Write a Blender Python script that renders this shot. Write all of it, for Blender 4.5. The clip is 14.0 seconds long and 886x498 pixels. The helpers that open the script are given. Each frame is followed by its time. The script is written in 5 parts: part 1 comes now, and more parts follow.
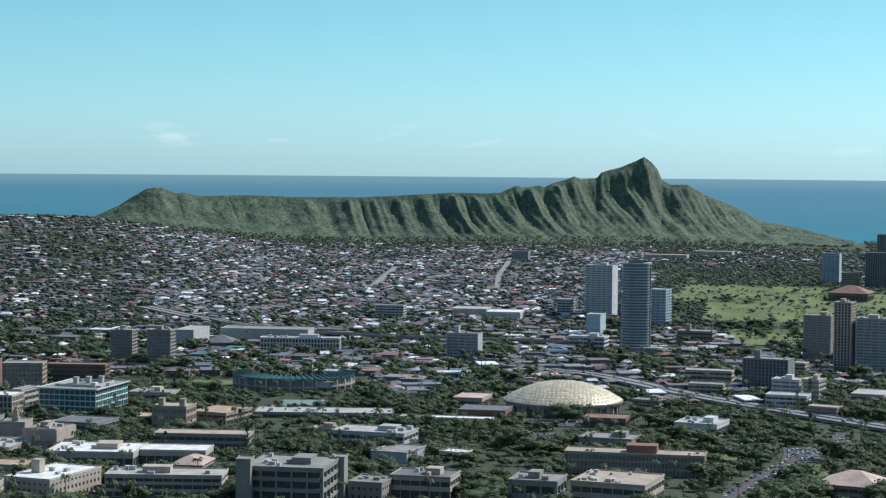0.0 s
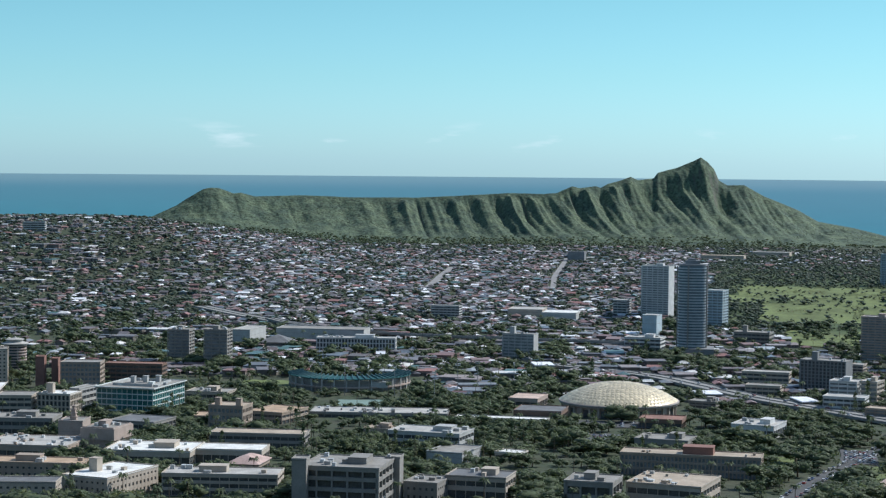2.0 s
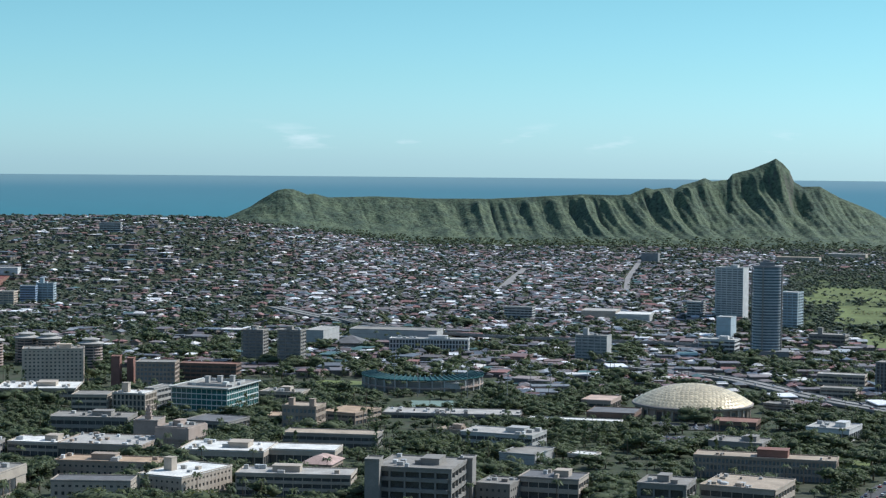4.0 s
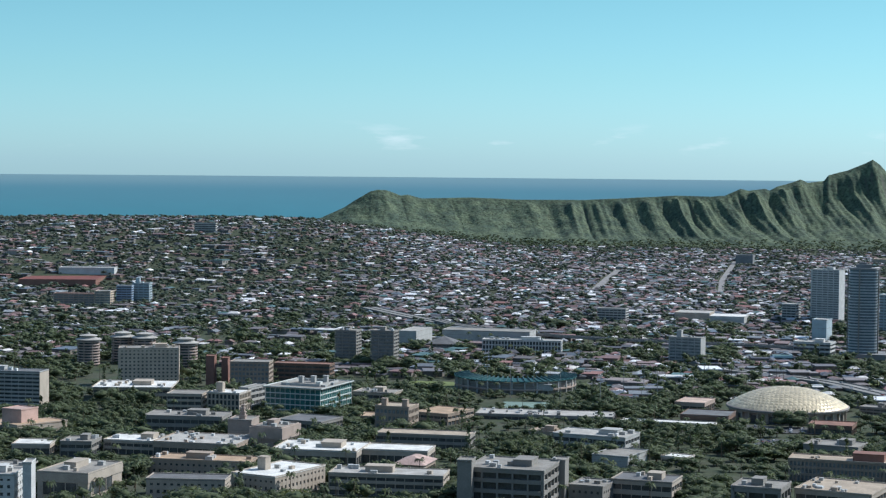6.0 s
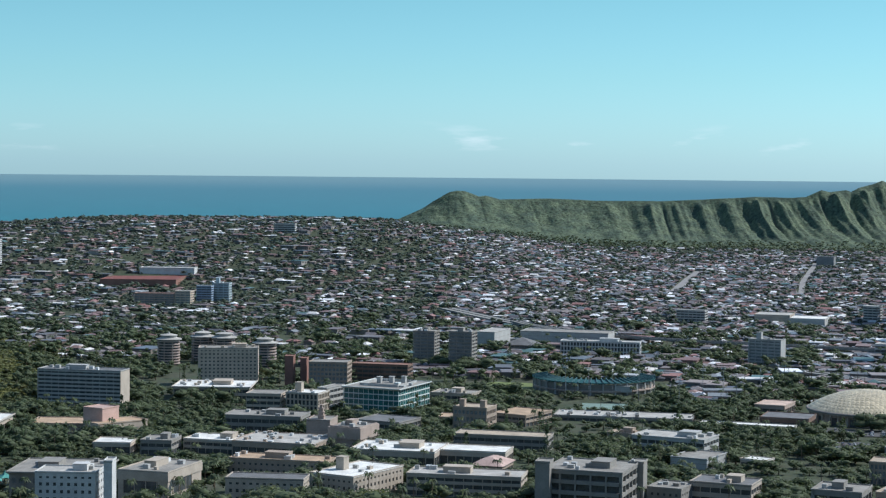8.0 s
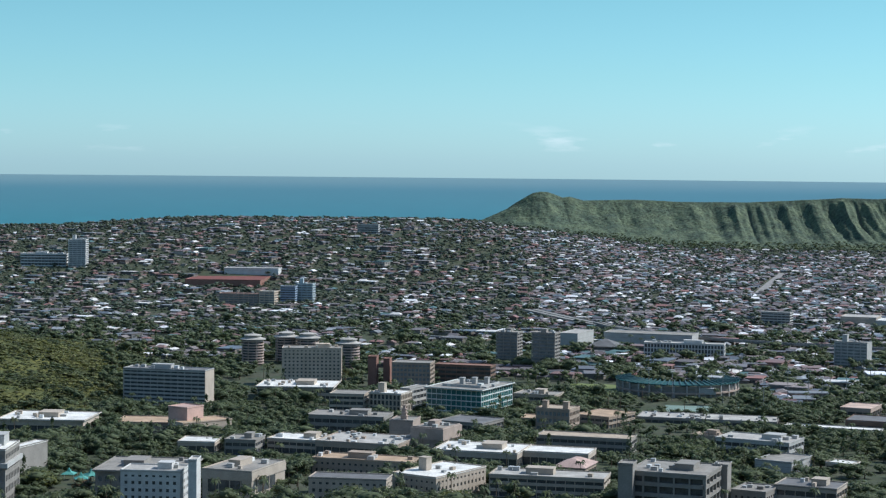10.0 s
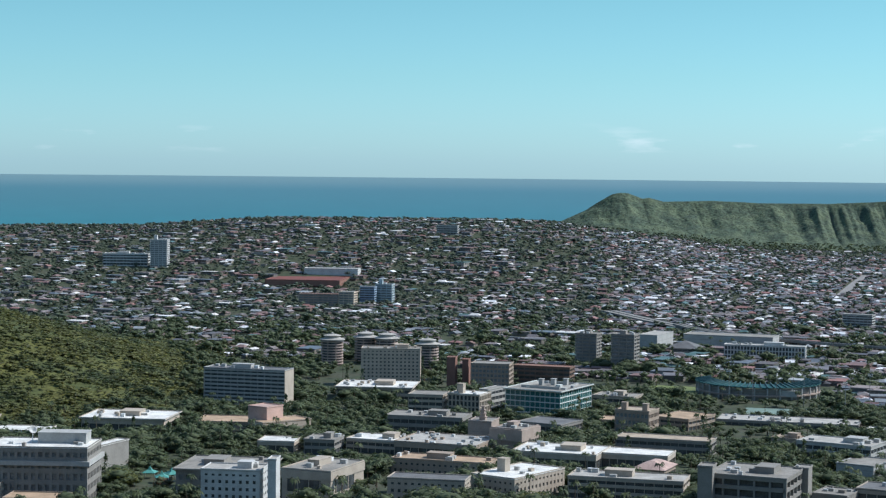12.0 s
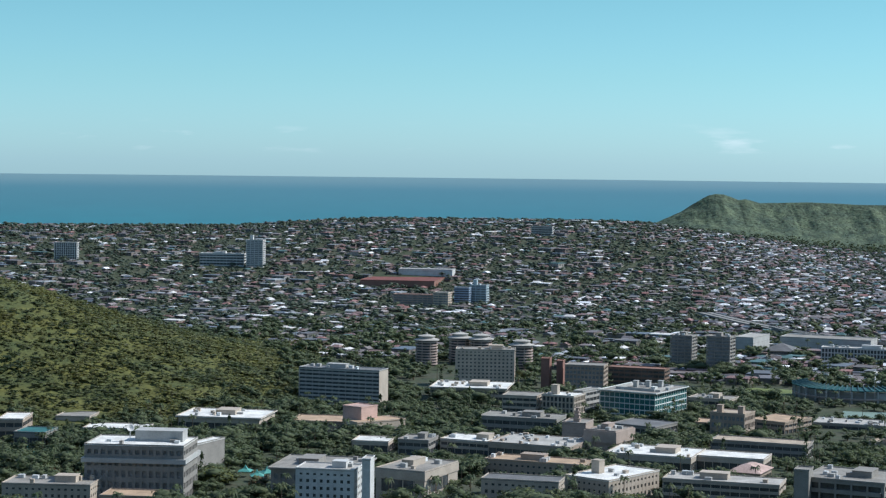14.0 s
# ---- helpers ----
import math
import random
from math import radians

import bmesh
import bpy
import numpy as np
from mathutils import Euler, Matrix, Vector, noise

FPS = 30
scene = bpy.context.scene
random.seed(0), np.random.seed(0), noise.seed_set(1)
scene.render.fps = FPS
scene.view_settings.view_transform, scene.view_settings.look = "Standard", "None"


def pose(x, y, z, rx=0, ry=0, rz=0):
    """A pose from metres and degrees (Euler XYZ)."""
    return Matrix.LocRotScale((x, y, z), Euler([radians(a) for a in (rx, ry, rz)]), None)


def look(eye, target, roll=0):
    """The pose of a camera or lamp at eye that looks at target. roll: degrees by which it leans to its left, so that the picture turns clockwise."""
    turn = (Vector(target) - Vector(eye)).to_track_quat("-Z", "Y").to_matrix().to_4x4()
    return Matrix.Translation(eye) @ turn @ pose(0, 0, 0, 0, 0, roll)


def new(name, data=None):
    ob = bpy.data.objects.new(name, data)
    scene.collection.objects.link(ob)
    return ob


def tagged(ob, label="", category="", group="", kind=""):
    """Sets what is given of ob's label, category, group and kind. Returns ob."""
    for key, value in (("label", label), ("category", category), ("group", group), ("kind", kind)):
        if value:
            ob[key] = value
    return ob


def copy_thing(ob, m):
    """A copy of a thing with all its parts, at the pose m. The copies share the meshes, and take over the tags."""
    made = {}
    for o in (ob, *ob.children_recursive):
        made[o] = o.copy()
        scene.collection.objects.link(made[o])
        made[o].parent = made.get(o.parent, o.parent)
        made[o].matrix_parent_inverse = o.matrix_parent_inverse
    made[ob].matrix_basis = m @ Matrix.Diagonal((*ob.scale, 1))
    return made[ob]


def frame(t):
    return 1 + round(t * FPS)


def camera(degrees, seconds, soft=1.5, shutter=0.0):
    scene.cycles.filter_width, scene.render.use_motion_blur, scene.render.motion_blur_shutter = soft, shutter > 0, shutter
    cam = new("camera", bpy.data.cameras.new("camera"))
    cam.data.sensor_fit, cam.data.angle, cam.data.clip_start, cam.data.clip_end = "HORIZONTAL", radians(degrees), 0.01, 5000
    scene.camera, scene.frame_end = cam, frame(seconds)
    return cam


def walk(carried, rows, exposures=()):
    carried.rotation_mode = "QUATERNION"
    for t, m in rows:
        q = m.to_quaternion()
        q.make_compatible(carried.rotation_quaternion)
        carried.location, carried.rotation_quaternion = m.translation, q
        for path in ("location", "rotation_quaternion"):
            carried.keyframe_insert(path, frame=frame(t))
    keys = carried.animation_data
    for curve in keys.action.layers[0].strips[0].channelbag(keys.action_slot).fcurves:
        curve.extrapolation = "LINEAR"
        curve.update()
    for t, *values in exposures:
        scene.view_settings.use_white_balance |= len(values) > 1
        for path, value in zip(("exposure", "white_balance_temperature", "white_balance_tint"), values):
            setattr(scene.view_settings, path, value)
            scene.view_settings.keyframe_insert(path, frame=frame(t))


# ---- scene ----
cam = camera(26.12, 14.0, soft=1.28)
EYE = 214.0
# seconds, yaw, pitch and roll in degrees: the camera turns where it stands
ROWS = [
    (0.0, 0.0, -2.615, 0.475), (0.5, 0.304, -2.62, 0.48), (1.0, 0.82, -2.618, 0.485), (1.5, 1.336, -2.618, 0.49),
    (2.0, 1.676, -2.617, 0.495), (2.5, 2.014, -2.615, 0.495), (5.0, 5.436, -2.595, 0.505), (5.5, 6.14, -2.595, 0.51),
    (6.0, 6.665, -2.592, 0.515), (6.5, 7.225, -2.59, 0.515), (7.0, 7.695, -2.588, 0.525), (7.5, 8.293, -2.586, 0.535),
    (8.0, 9.018, -2.585, 0.54), (10.5, 11.992, -2.58, 0.56), (11.0, 12.486, -2.58, 0.575), (11.5, 13.211, -2.576, 0.585),
    (12.0, 13.89, -2.575, 0.59), (12.5, 14.558, -2.575, 0.595), (13.0, 15.305, -2.576, 0.61), (13.5, 15.984, -2.578, 0.625),
    (14.0, 16.73, -2.58, 0.65),
]
walk(cam, [(t, pose(0, 0, EYE, 90 + pitch, 0, yaw) @ pose(0, 0, 0, 0, 0, roll)) for t, yaw, pitch, roll in ROWS], [(0.0, 0.32, 5900, 10), (14.0, 0.32, 5900, 10)])

# ---- light ----
SUN_TURN, SUN_UP = 62.0, 43.0
sun_way = Vector((math.sin(radians(SUN_TURN)) * math.cos(radians(SUN_UP)), math.cos(radians(SUN_TURN)) * math.cos(radians(SUN_UP)), math.sin(radians(SUN_UP))))
sun = new("sun", bpy.data.lights.new("sun", "SUN"))
sun.data.energy, sun.data.angle, sun.data.color = 4.1, radians(0.53), (1.0, 0.95, 0.86)
sun.matrix_world = look(sun_way * 500 + Vector((0, 0, 300)), (0, 0, 300))
world = bpy.data.worlds.new("sky")
scene.world = world
world.use_nodes = True
wn, wl = world.node_tree.nodes, world.node_tree.links
sky = wn.new("ShaderNodeTexSky")
sky.sky_type, sky.sun_disc = "NISHITA", False
sky.sun_elevation, sky.sun_rotation = radians(SUN_UP), radians(SUN_TURN)
sky.altitude, sky.air_density, sky.dust_density, sky.ozone_density = 200, 1.0, 0.4, 2.0
tint = wn.new("ShaderNodeMix")
tint.data_type, tint.blend_type = "RGBA", "MULTIPLY"
tint.inputs[0].default_value = 1.0
# the low air whitens towards the horizon
way = wn.new("ShaderNodeTexCoord")
split = wn.new("ShaderNodeSeparateXYZ")
ramp = wn.new("ShaderNodeValToRGB")
ramp.color_ramp.elements.new(0.5)
ramp.color_ramp.elements.new(0.7)
for e, at, c in zip(ramp.color_ramp.elements, (0.0, 0.045, 0.10, 0.4), ((0.66, 1.05, 1.48), (0.60, 0.97, 1.14), (0.56, 0.91, 0.90), (1.34, 1.32, 1.20))):
    e.position, e.color = at, (*c, 1)
wl.new(way.outputs["Generated"], split.inputs[0])
wl.new(split.outputs[2], ramp.inputs[0])
wl.new(ramp.outputs[0], tint.inputs[7])
wl.new(sky.outputs[0], tint.inputs[6])
# thin scattered trade-wind clouds low over the horizon
stretch, puffs, thick, band, low_air, cover, clouded = (wn.new("ShaderNode" + k) for k in ("VectorMath", "TexNoise", "MapRange", "MapRange", "MapRange", "Math", "Mix"))
stretch.operation = "MULTIPLY"
stretch.inputs[1].default_value = (24, 24, 120)
puffs.inputs["Scale"].default_value, puffs.inputs["Detail"].default_value = 1.0, 5.0
thick.inputs[1].default_value, thick.inputs[2].default_value = 0.60, 0.95
band.inputs[1].default_value, band.inputs[2].default_value = 0.004, 0.009
low_air.inputs[1].default_value, low_air.inputs[2].default_value = 0.022, 0.012
cover.operation = "MULTIPLY"
wl.new(way.outputs["Generated"], stretch.inputs[0])
wl.new(stretch.outputs[0], puffs.inputs["Vector"])
wl.new(puffs.outputs[0], thick.inputs[0])
wl.new(split.outputs[2], band.inputs[0])
wl.new(split.outputs[2], low_air.inputs[0])
wl.new(band.outputs[0], cover.inputs[0])
wl.new(low_air.outputs[0], cover.inputs[1])
shown = wn.new("ShaderNodeMath")
shown.operation = "MULTIPLY"
wl.new(cover.outputs[0], shown.inputs[0])
wl.new(thick.outputs[0], shown.inputs[1])
clouded.data_type = "RGBA"
wl.new(shown.outputs[0], clouded.inputs[0])
wl.new(tint.outputs[2], clouded.inputs[6])
clouded.inputs[7].default_value = (8.6, 9.0, 9.2, 1)
wl.new(clouded.outputs[2], wn["Background"].inputs[0])
wn["Background"].inputs[1].default_value = 0.092

# ---- materials ----


def mat(name, base, rough=0.75, vary=0.25, size=6.0, bump=0.0, metal=0.0, fine=0.7, second=None, spread=0.0, island=0.0):
    """A node material: base colour with stains at two sizes (metres), towards a second colour, and fine relief."""
    m = bpy.data.materials.new(name)
    m.use_nodes = True
    n, l = m.node_tree.nodes, m.node_tree.links
    shader = n["Principled BSDF"]
    shader.inputs["Roughness"].default_value, shader.inputs["Metallic"].default_value = rough, metal
    shader.inputs["Specular IOR Level"].default_value = 0.3
    place = n.new("ShaderNodeNewGeometry")
    coarse, grain = n.new("ShaderNodeTexNoise"), n.new("ShaderNodeTexNoise")
    for tex, scale in ((coarse, size), (grain, fine)):
        tex.inputs["Scale"].default_value, tex.inputs["Detail"].default_value = 1.0 / scale, 4.0
        l.new(place.outputs["Position"], tex.inputs["Vector"])
    other = second or tuple(c * (1 - vary) for c in base)
    mix = n.new("ShaderNodeMix")
    mix.data_type = "RGBA"
    span = n.new("ShaderNodeMapRange")
    span.inputs[1].default_value, span.inputs[2].default_value = 0.36, 0.64
    l.new(coarse.outputs[0], span.inputs[0])
    l.new(span.outputs[0], mix.inputs[0])
    mix.inputs[6].default_value, mix.inputs[7].default_value = (*base, 1), (*other, 1)
    hsv = n.new("ShaderNodeHueSaturation")
    l.new(mix.outputs[2], hsv.inputs["Color"])
    speck = n.new("ShaderNodeMapRange")
    speck.inputs[1].default_value, speck.inputs[2].default_value = 0.3, 0.7
    speck.inputs[3].default_value, speck.inputs[4].default_value = 1 - vary * 0.6, 1 + vary * 0.6
    l.new(grain.outputs[0], speck.inputs[0])
    value = speck.outputs[0]
    if spread or island:
        src = n.new("ShaderNodeObjectInfo").outputs["Random"] if spread else place.outputs["Random Per Island"]
        amount = spread or island
        each = n.new("ShaderNodeMapRange")
        each.inputs[3].default_value, each.inputs[4].default_value = 1 - amount, 1 + amount
        l.new(src, each.inputs[0])
        times = n.new("ShaderNodeMath")
        times.operation = "MULTIPLY"
        l.new(value, times.inputs[0])
        l.new(each.outputs[0], times.inputs[1])
        value = times.outputs[0]
    l.new(value, hsv.inputs["Value"])
    l.new(hsv.outputs[0], shader.inputs["Base Color"])
    if bump:
        b = n.new("ShaderNodeBump")
        b.inputs["Strength"].default_value, b.inputs["Distance"].default_value = 0.6, bump
        l.new(grain.outputs[0], b.inputs["Height"])
        l.new(b.outputs[0], shader.inputs["Normal"])
    return m


def pick(name, colours, rough=0.7, source="island", vary=0.2, fine=3.0):
    """A material that takes one colour of several for each piece, with stains."""
    m = bpy.data.materials.new(name)
    m.use_nodes = True
    n, l = m.node_tree.nodes, m.node_tree.links
    shader = n["Principled BSDF"]
    shader.inputs["Roughness"].default_value = rough
    shader.inputs["Specular IOR Level"].default_value = 0.3
    place = n.new("ShaderNodeNewGeometry")
    src = place.outputs["Random Per Island"] if source == "island" else n.new("ShaderNodeObjectInfo").outputs["Random"]
    ramp = n.new("ShaderNodeValToRGB")
    ramp.color_ramp.interpolation = "CONSTANT"
    while len(ramp.color_ramp.elements) < len(colours):
        ramp.color_ramp.elements.new(0.5)
    for k, (e, c) in enumerate(zip(ramp.color_ramp.elements, colours)):
        e.position, e.color = k / len(colours), (*c, 1)
    l.new(src, ramp.inputs[0])
    grain = n.new("ShaderNodeTexNoise")
    grain.inputs["Scale"].default_value, grain.inputs["Detail"].default_value = 1 / fine, 3
    l.new(place.outputs["Position"], grain.inputs["Vector"])
    span = n.new("ShaderNodeMapRange")
    span.inputs[1].default_value, span.inputs[2].default_value = 0.3, 0.7
    span.inputs[3].default_value, span.inputs[4].default_value = 1 - vary, 1 + vary
    l.new(grain.outputs[0], span.inputs[0])
    hsv = n.new("ShaderNodeHueSaturation")
    l.new(ramp.outputs[0], hsv.inputs["Color"])
    l.new(span.outputs[0], hsv.inputs["Value"])
    l.new(hsv.outputs[0], shader.inputs["Base Color"])
    return m


WALLS = {
    "pale": (0.42, 0.42, 0.40), "cream": (0.44, 0.38, 0.31), "grey": (0.265, 0.25, 0.225), "white": (0.56, 0.56, 0.54),
    "tan": (0.36, 0.29, 0.23), "rose": (0.40, 0.32, 0.27), "pink": (0.55, 0.38, 0.32), "salmon": (0.56, 0.46, 0.36),
    "brown": (0.18, 0.12, 0.09), "brick": (0.25, 0.135, 0.105), "slate": (0.22, 0.225, 0.225), "mauve": (0.44, 0.35, 0.31),
    "bluewhite": (0.40, 0.48, 0.51), "bluegrey": (0.24, 0.32, 0.42), "teal": (0.06, 0.13, 0.14), "frame": (0.62, 0.66, 0.63),
}
ROOFS = {
    "white": (0.74, 0.73, 0.68), "pale": (0.44, 0.42, 0.38), "grey": (0.29, 0.272, 0.24), "slate": (0.17, 0.17, 0.17),
    "tan": (0.44, 0.36, 0.27), "clay": (0.46, 0.33, 0.22), "terra": (0.50, 0.30, 0.19), "rust": (0.28, 0.155, 0.115),
    "salmon": (0.56, 0.42, 0.34), "pink": (0.50, 0.36, 0.31), "teal": (0.04, 0.15, 0.15), "red": (0.21, 0.075, 0.06),
}
WALL = {k: mat("wall_" + k, c, 0.8, 0.16, 7.0, 0.03, fine=0.8) for k, c in WALLS.items()}
ROOF = {k: mat("roof_" + k, c, 0.8, 0.28, 9.0, 0.03, fine=1.2) for k, c in ROOFS.items()}
dark_glass = mat("window_glass_dark", (0.085, 0.095, 0.10), 0.15, 0.4, 5.0)
shaded_glass = mat("balcony_glazing", (0.24, 0.255, 0.26), 0.3, 0.4, 3.0)
teal_glass = mat("window_glass_teal", (0.045, 0.150, 0.145), 0.12, 0.35, 6.0)
dark_glass.node_tree.nodes["Principled BSDF"].inputs["Specular IOR Level"].default_value = 0.5
unit_metal = mat("painted_metal", (0.55, 0.56, 0.55), 0.5, 0.2, 3.0, spread=0.3)
dark_metal = mat("dark_metal", (0.09, 0.10, 0.10), 0.5, 0.2, 3.0)
earth = mat("earth_and_grass", (0.040, 0.056, 0.026), 0.95, 0.5, 25.0, 0.4, fine=4.0, second=(0.058, 0.062, 0.038))
SURF = {
    "lawn": mat("mown_grass", (0.150, 0.185, 0.065), 0.95, 0.35, 40.0, 0.05, fine=4.0),
    "park": mat("park_grass", (0.050, 0.078, 0.030), 0.95, 0.4, 60.0, 0.1, fine=6.0, second=(0.085, 0.11, 0.042)),
    "straw": mat("dry_grass", (0.40, 0.36, 0.17), 0.95, 0.3, 30.0, 0.05, fine=4.0),
    "court": mat("court_paint", (0.19, 0.265, 0.225), 0.8, 0.2, 12.0, fine=2.0),
    "clay": mat("red_earth", (0.40, 0.15, 0.09), 0.9, 0.2, 8.0, fine=1.5),
    "asphalt": mat("asphalt", (0.09, 0.09, 0.09), 0.9, 0.3, 12.0, 0.02, fine=1.5),
    "highway": mat("worn_asphalt", (0.25, 0.245, 0.23), 0.9, 0.25, 14.0, 0.02, fine=2.0),
    "concrete": mat("road_concrete", (0.27, 0.26, 0.25), 0.9, 0.25, 14.0, 0.02, fine=2.0),
}


def leaf(name, base, second, size, island):
    """Foliage: light passes through part of each leaf."""
    m = mat(name, base, 0.7, 0.75, size, 0.9, fine=2.2, second=second, island=island)
    n, l = m.node_tree.nodes, m.node_tree.links
    n["Principled BSDF"].inputs["Specular IOR Level"].default_value = 0.5
    thin, both = n.new("ShaderNodeBsdfTranslucent"), n.new("ShaderNodeMixShader")
    both.inputs[0].default_value = 0.4
    l.new(n["Principled BSDF"].inputs["Base Color"].links[0].from_socket, thin.inputs[0])
    l.new(n["Principled BSDF"].outputs[0], both.inputs[1])
    l.new(thin.outputs[0], both.inputs[2])
    l.new(both.outputs[0], n["Material Output"].inputs[0])
    return m


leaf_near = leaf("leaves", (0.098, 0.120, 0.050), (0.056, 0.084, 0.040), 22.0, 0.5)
# far leaves: a paler, bluer copy, with distance haze put into the colour
leaf_hazed = leaf("leaves_hazed", (0.118, 0.145, 0.095), (0.084, 0.116, 0.080), 30.0, 0.35)
leaf_rust = leaf("leaves_rust", (0.17, 0.085, 0.045), (0.11, 0.075, 0.035), 5.0, 0.35)
leaf_light = leaf("leaves_light", (0.15, 0.16, 0.045), (0.10, 0.12, 0.035), 5.0, 0.35)
scrub_leaf = leaf("scrub_leaves", (0.150, 0.152, 0.042), (0.056, 0.078, 0.030), 55.0, 0.4)
bark = mat("bark", (0.13, 0.10, 0.07), 0.9, 0.3, 1.0, 0.02, fine=0.2)
# crown cores: shade inside the leaves is painted as this darker green
crown_shade = mat("shaded_inner_foliage", (0.072, 0.092, 0.044), 0.9, 0.3, 3.0)

# ---- builders ----


def smooth(a, b, v):
    u = np.clip((v - a) / (b - a), 0.0, 1.0)
    return u * u * (3 - 2 * u)

def ground(az, r):
    """Height of the land at a bearing (degrees left of straight ahead) and a distance from the lookout."""
    z = np.interp(r, [0, 3, 9, 30, 80, 300, 700, 1000, 1300, 1550, 2100, 2400, 2772, 3082, 3392, 3857, 4200, 4400, 4950],
                  [212.3, 212, 207, 196, 175, 110, 50, 33, 22, 15, 6, 5, 21, 30, 37, 50, 47, 20, -20])
    crest = smooth(2650, 3560, r) * (1 - smooth(3620, 4150, r))
    along = 61 * smooth(3, 12, az) * (1 - 0.3 * smooth(18, 24, az))
    behind = 190 * smooth(75, 120, np.abs(az - 8)) * smooth(10, 700, r)
    front = smooth(75, 120, np.abs(az - 8))
    return z * (1 - front) + front * (212 + behind) + crest * along * (1 - front)


def hill_height(az, r):
    """Rise of the scrub-covered hillside over the plain."""
    side = np.clip((az - 20.0) / 10.2, 0.0, 1.3)
    return 96 * side * smooth(1330, 1720, r) * (1 - smooth(1760, 2350, r)) * (1 - smooth(60, 80, az))


def land(az, r):
    return ground(az, r) + hill_height(az, r)


def spot(az, r, up=0.0):
    """The place on the land at a bearing and a distance."""
    return Vector((-r * math.sin(radians(az)), r * math.cos(radians(az)), float(land(az, r)) + up))


def mesh_of(name, verts, faces, mats, index=None, shade=False):
    me = bpy.data.meshes.new(name)
    verts = np.asarray(verts, dtype=np.float32)
    if isinstance(faces, np.ndarray):
        k = faces.shape[1]
        me.vertices.add(len(verts))
        me.vertices.foreach_set("co", verts.ravel())
        me.loops.add(faces.size)
        me.loops.foreach_set("vertex_index", faces.astype(np.int32).ravel())
        me.polygons.add(len(faces))
        me.polygons.foreach_set("loop_start", np.arange(0, faces.size, k, dtype=np.int32))
    else:
        me.from_pydata(verts.tolist(), [], faces)
    for m in mats:
        me.materials.append(m)
    if index is not None:
        me.polygons.foreach_set("material_index", np.asarray(index, dtype=np.int32))
    me.update(calc_edges=True)
    me.validate()
    me.polygons.foreach_set("use_smooth", np.full(len(me.polygons), shade, dtype=bool))
    return me


def thing(name, label, category, at, turn=0.0, group="", kind=""):
    ob = new(name)
    ob.empty_display_size = 1.0
    ob.location, ob.rotation_euler = at, (0, 0, radians(turn))
    return tagged(ob, label, category, group, kind)


def part(name, data, parent, place=(0, 0, 0), turn=0.0, label="", kind=""):
    ob = new(name, data)
    ob.parent = parent
    ob.location, ob.rotation_euler = place, (0, 0, radians(turn))
    return tagged(ob, label, "", "", kind)


def pieces(name, v, f, material):
    """A mesh of some faces of a larger one, with no loose points."""
    keep, inv = np.unique(f, return_inverse=True)
    return mesh_of(name, v[keep], inv.reshape(f.shape), [material])


def boxes(name, items, material, bevel=0.0):
    """One mesh of boxes, each (x0, x1, y0, y1, z0, z1)."""
    bm = bmesh.new()
    for x0, x1, y0, y1, z0, z1 in items:
        v = [bm.verts.new(p) for p in ((x0, y0, z0), (x1, y0, z0), (x1, y1, z0), (x0, y1, z0), (x0, y0, z1), (x1, y0, z1), (x1, y1, z1), (x0, y1, z1))]
        for f in ((3, 2, 1, 0), (4, 5, 6, 7), (0, 1, 5, 4), (1, 2, 6, 5), (2, 3, 7, 6), (3, 0, 4, 7)):
            bm.faces.new([v[k] for k in f])
    if bevel:
        bmesh.ops.bevel(bm, geom=bm.edges[:], offset=bevel, segments=1, affect="EDGES")
    me = bpy.data.meshes.new(name)
    bm.to_mesh(me)
    bm.free()
    me.materials.append(material)
    return me


def ring(w, d, t, z0, z1):
    """Four boxes round a rectangle w by d, t thick."""
    return [(-w / 2, w / 2, -d / 2, -d / 2 + t, z0, z1), (-w / 2, w / 2, d / 2 - t, d / 2, z0, z1),
            (-w / 2, -w / 2 + t, -d / 2 + t, d / 2 - t, z0, z1), (w / 2 - t, w / 2, -d / 2 + t, d / 2 - t, z0, z1)]


def lathe(name, profile, material, n=48, arc=(0.0, 360.0), shade=True):
    """A mesh turned from (radius, height) pairs."""
    full = arc[1] - arc[0] >= 360
    cols = n if full else n + 1
    verts, faces = [], []
    for i in range(cols):
        a = radians(arc[0] + (arc[1] - arc[0]) * i / n)
        verts += [(q * math.cos(a), q * math.sin(a), z) for q, z in profile]
    k = len(profile)
    for i in range(n):
        j = (i + 1) % cols
        faces += [(i * k + c, j * k + c, j * k + c + 1, i * k + c + 1) for c in range(k - 1)]
    return mesh_of(name, verts, faces, [material], shade=shade)


FOOT = []  # footprints: x, y, turn, half width, half depth


def keep_free(at, turn, hw, hd):
    FOOT.append((at[0], at[1], radians(turn), hw, hd))


# recess, spandrel share, pier width, bay, shown glass
STYLE = {
    "bands": (0.6, 0.42, 0.35, 5.5, dark_glass), "glass": (0.45, 0.18, 0.3, 4.2, teal_glass), "fins": (0.9, 0.22, 1.0, 3.4, dark_glass),
    "grid": (0.6, 0.4, 0.9, 3.2, shaded_glass), "punched": (0.35, 0.55, 2.0, 3.6, dark_glass), "deep": (1.6, 0.36, 0.9, 7.5, dark_glass),
    "louvre": (0.45, 0.48, 0.25, 6.0, dark_glass), "slim": (0.7, 0.3, 0.8, 2.3, shaded_glass), "niche": (0.9, 0.45, 1.5, 3.8, shaded_glass), "balcony": (1.1, 0.42, 0.6, 7.0, shaded_glass),
}


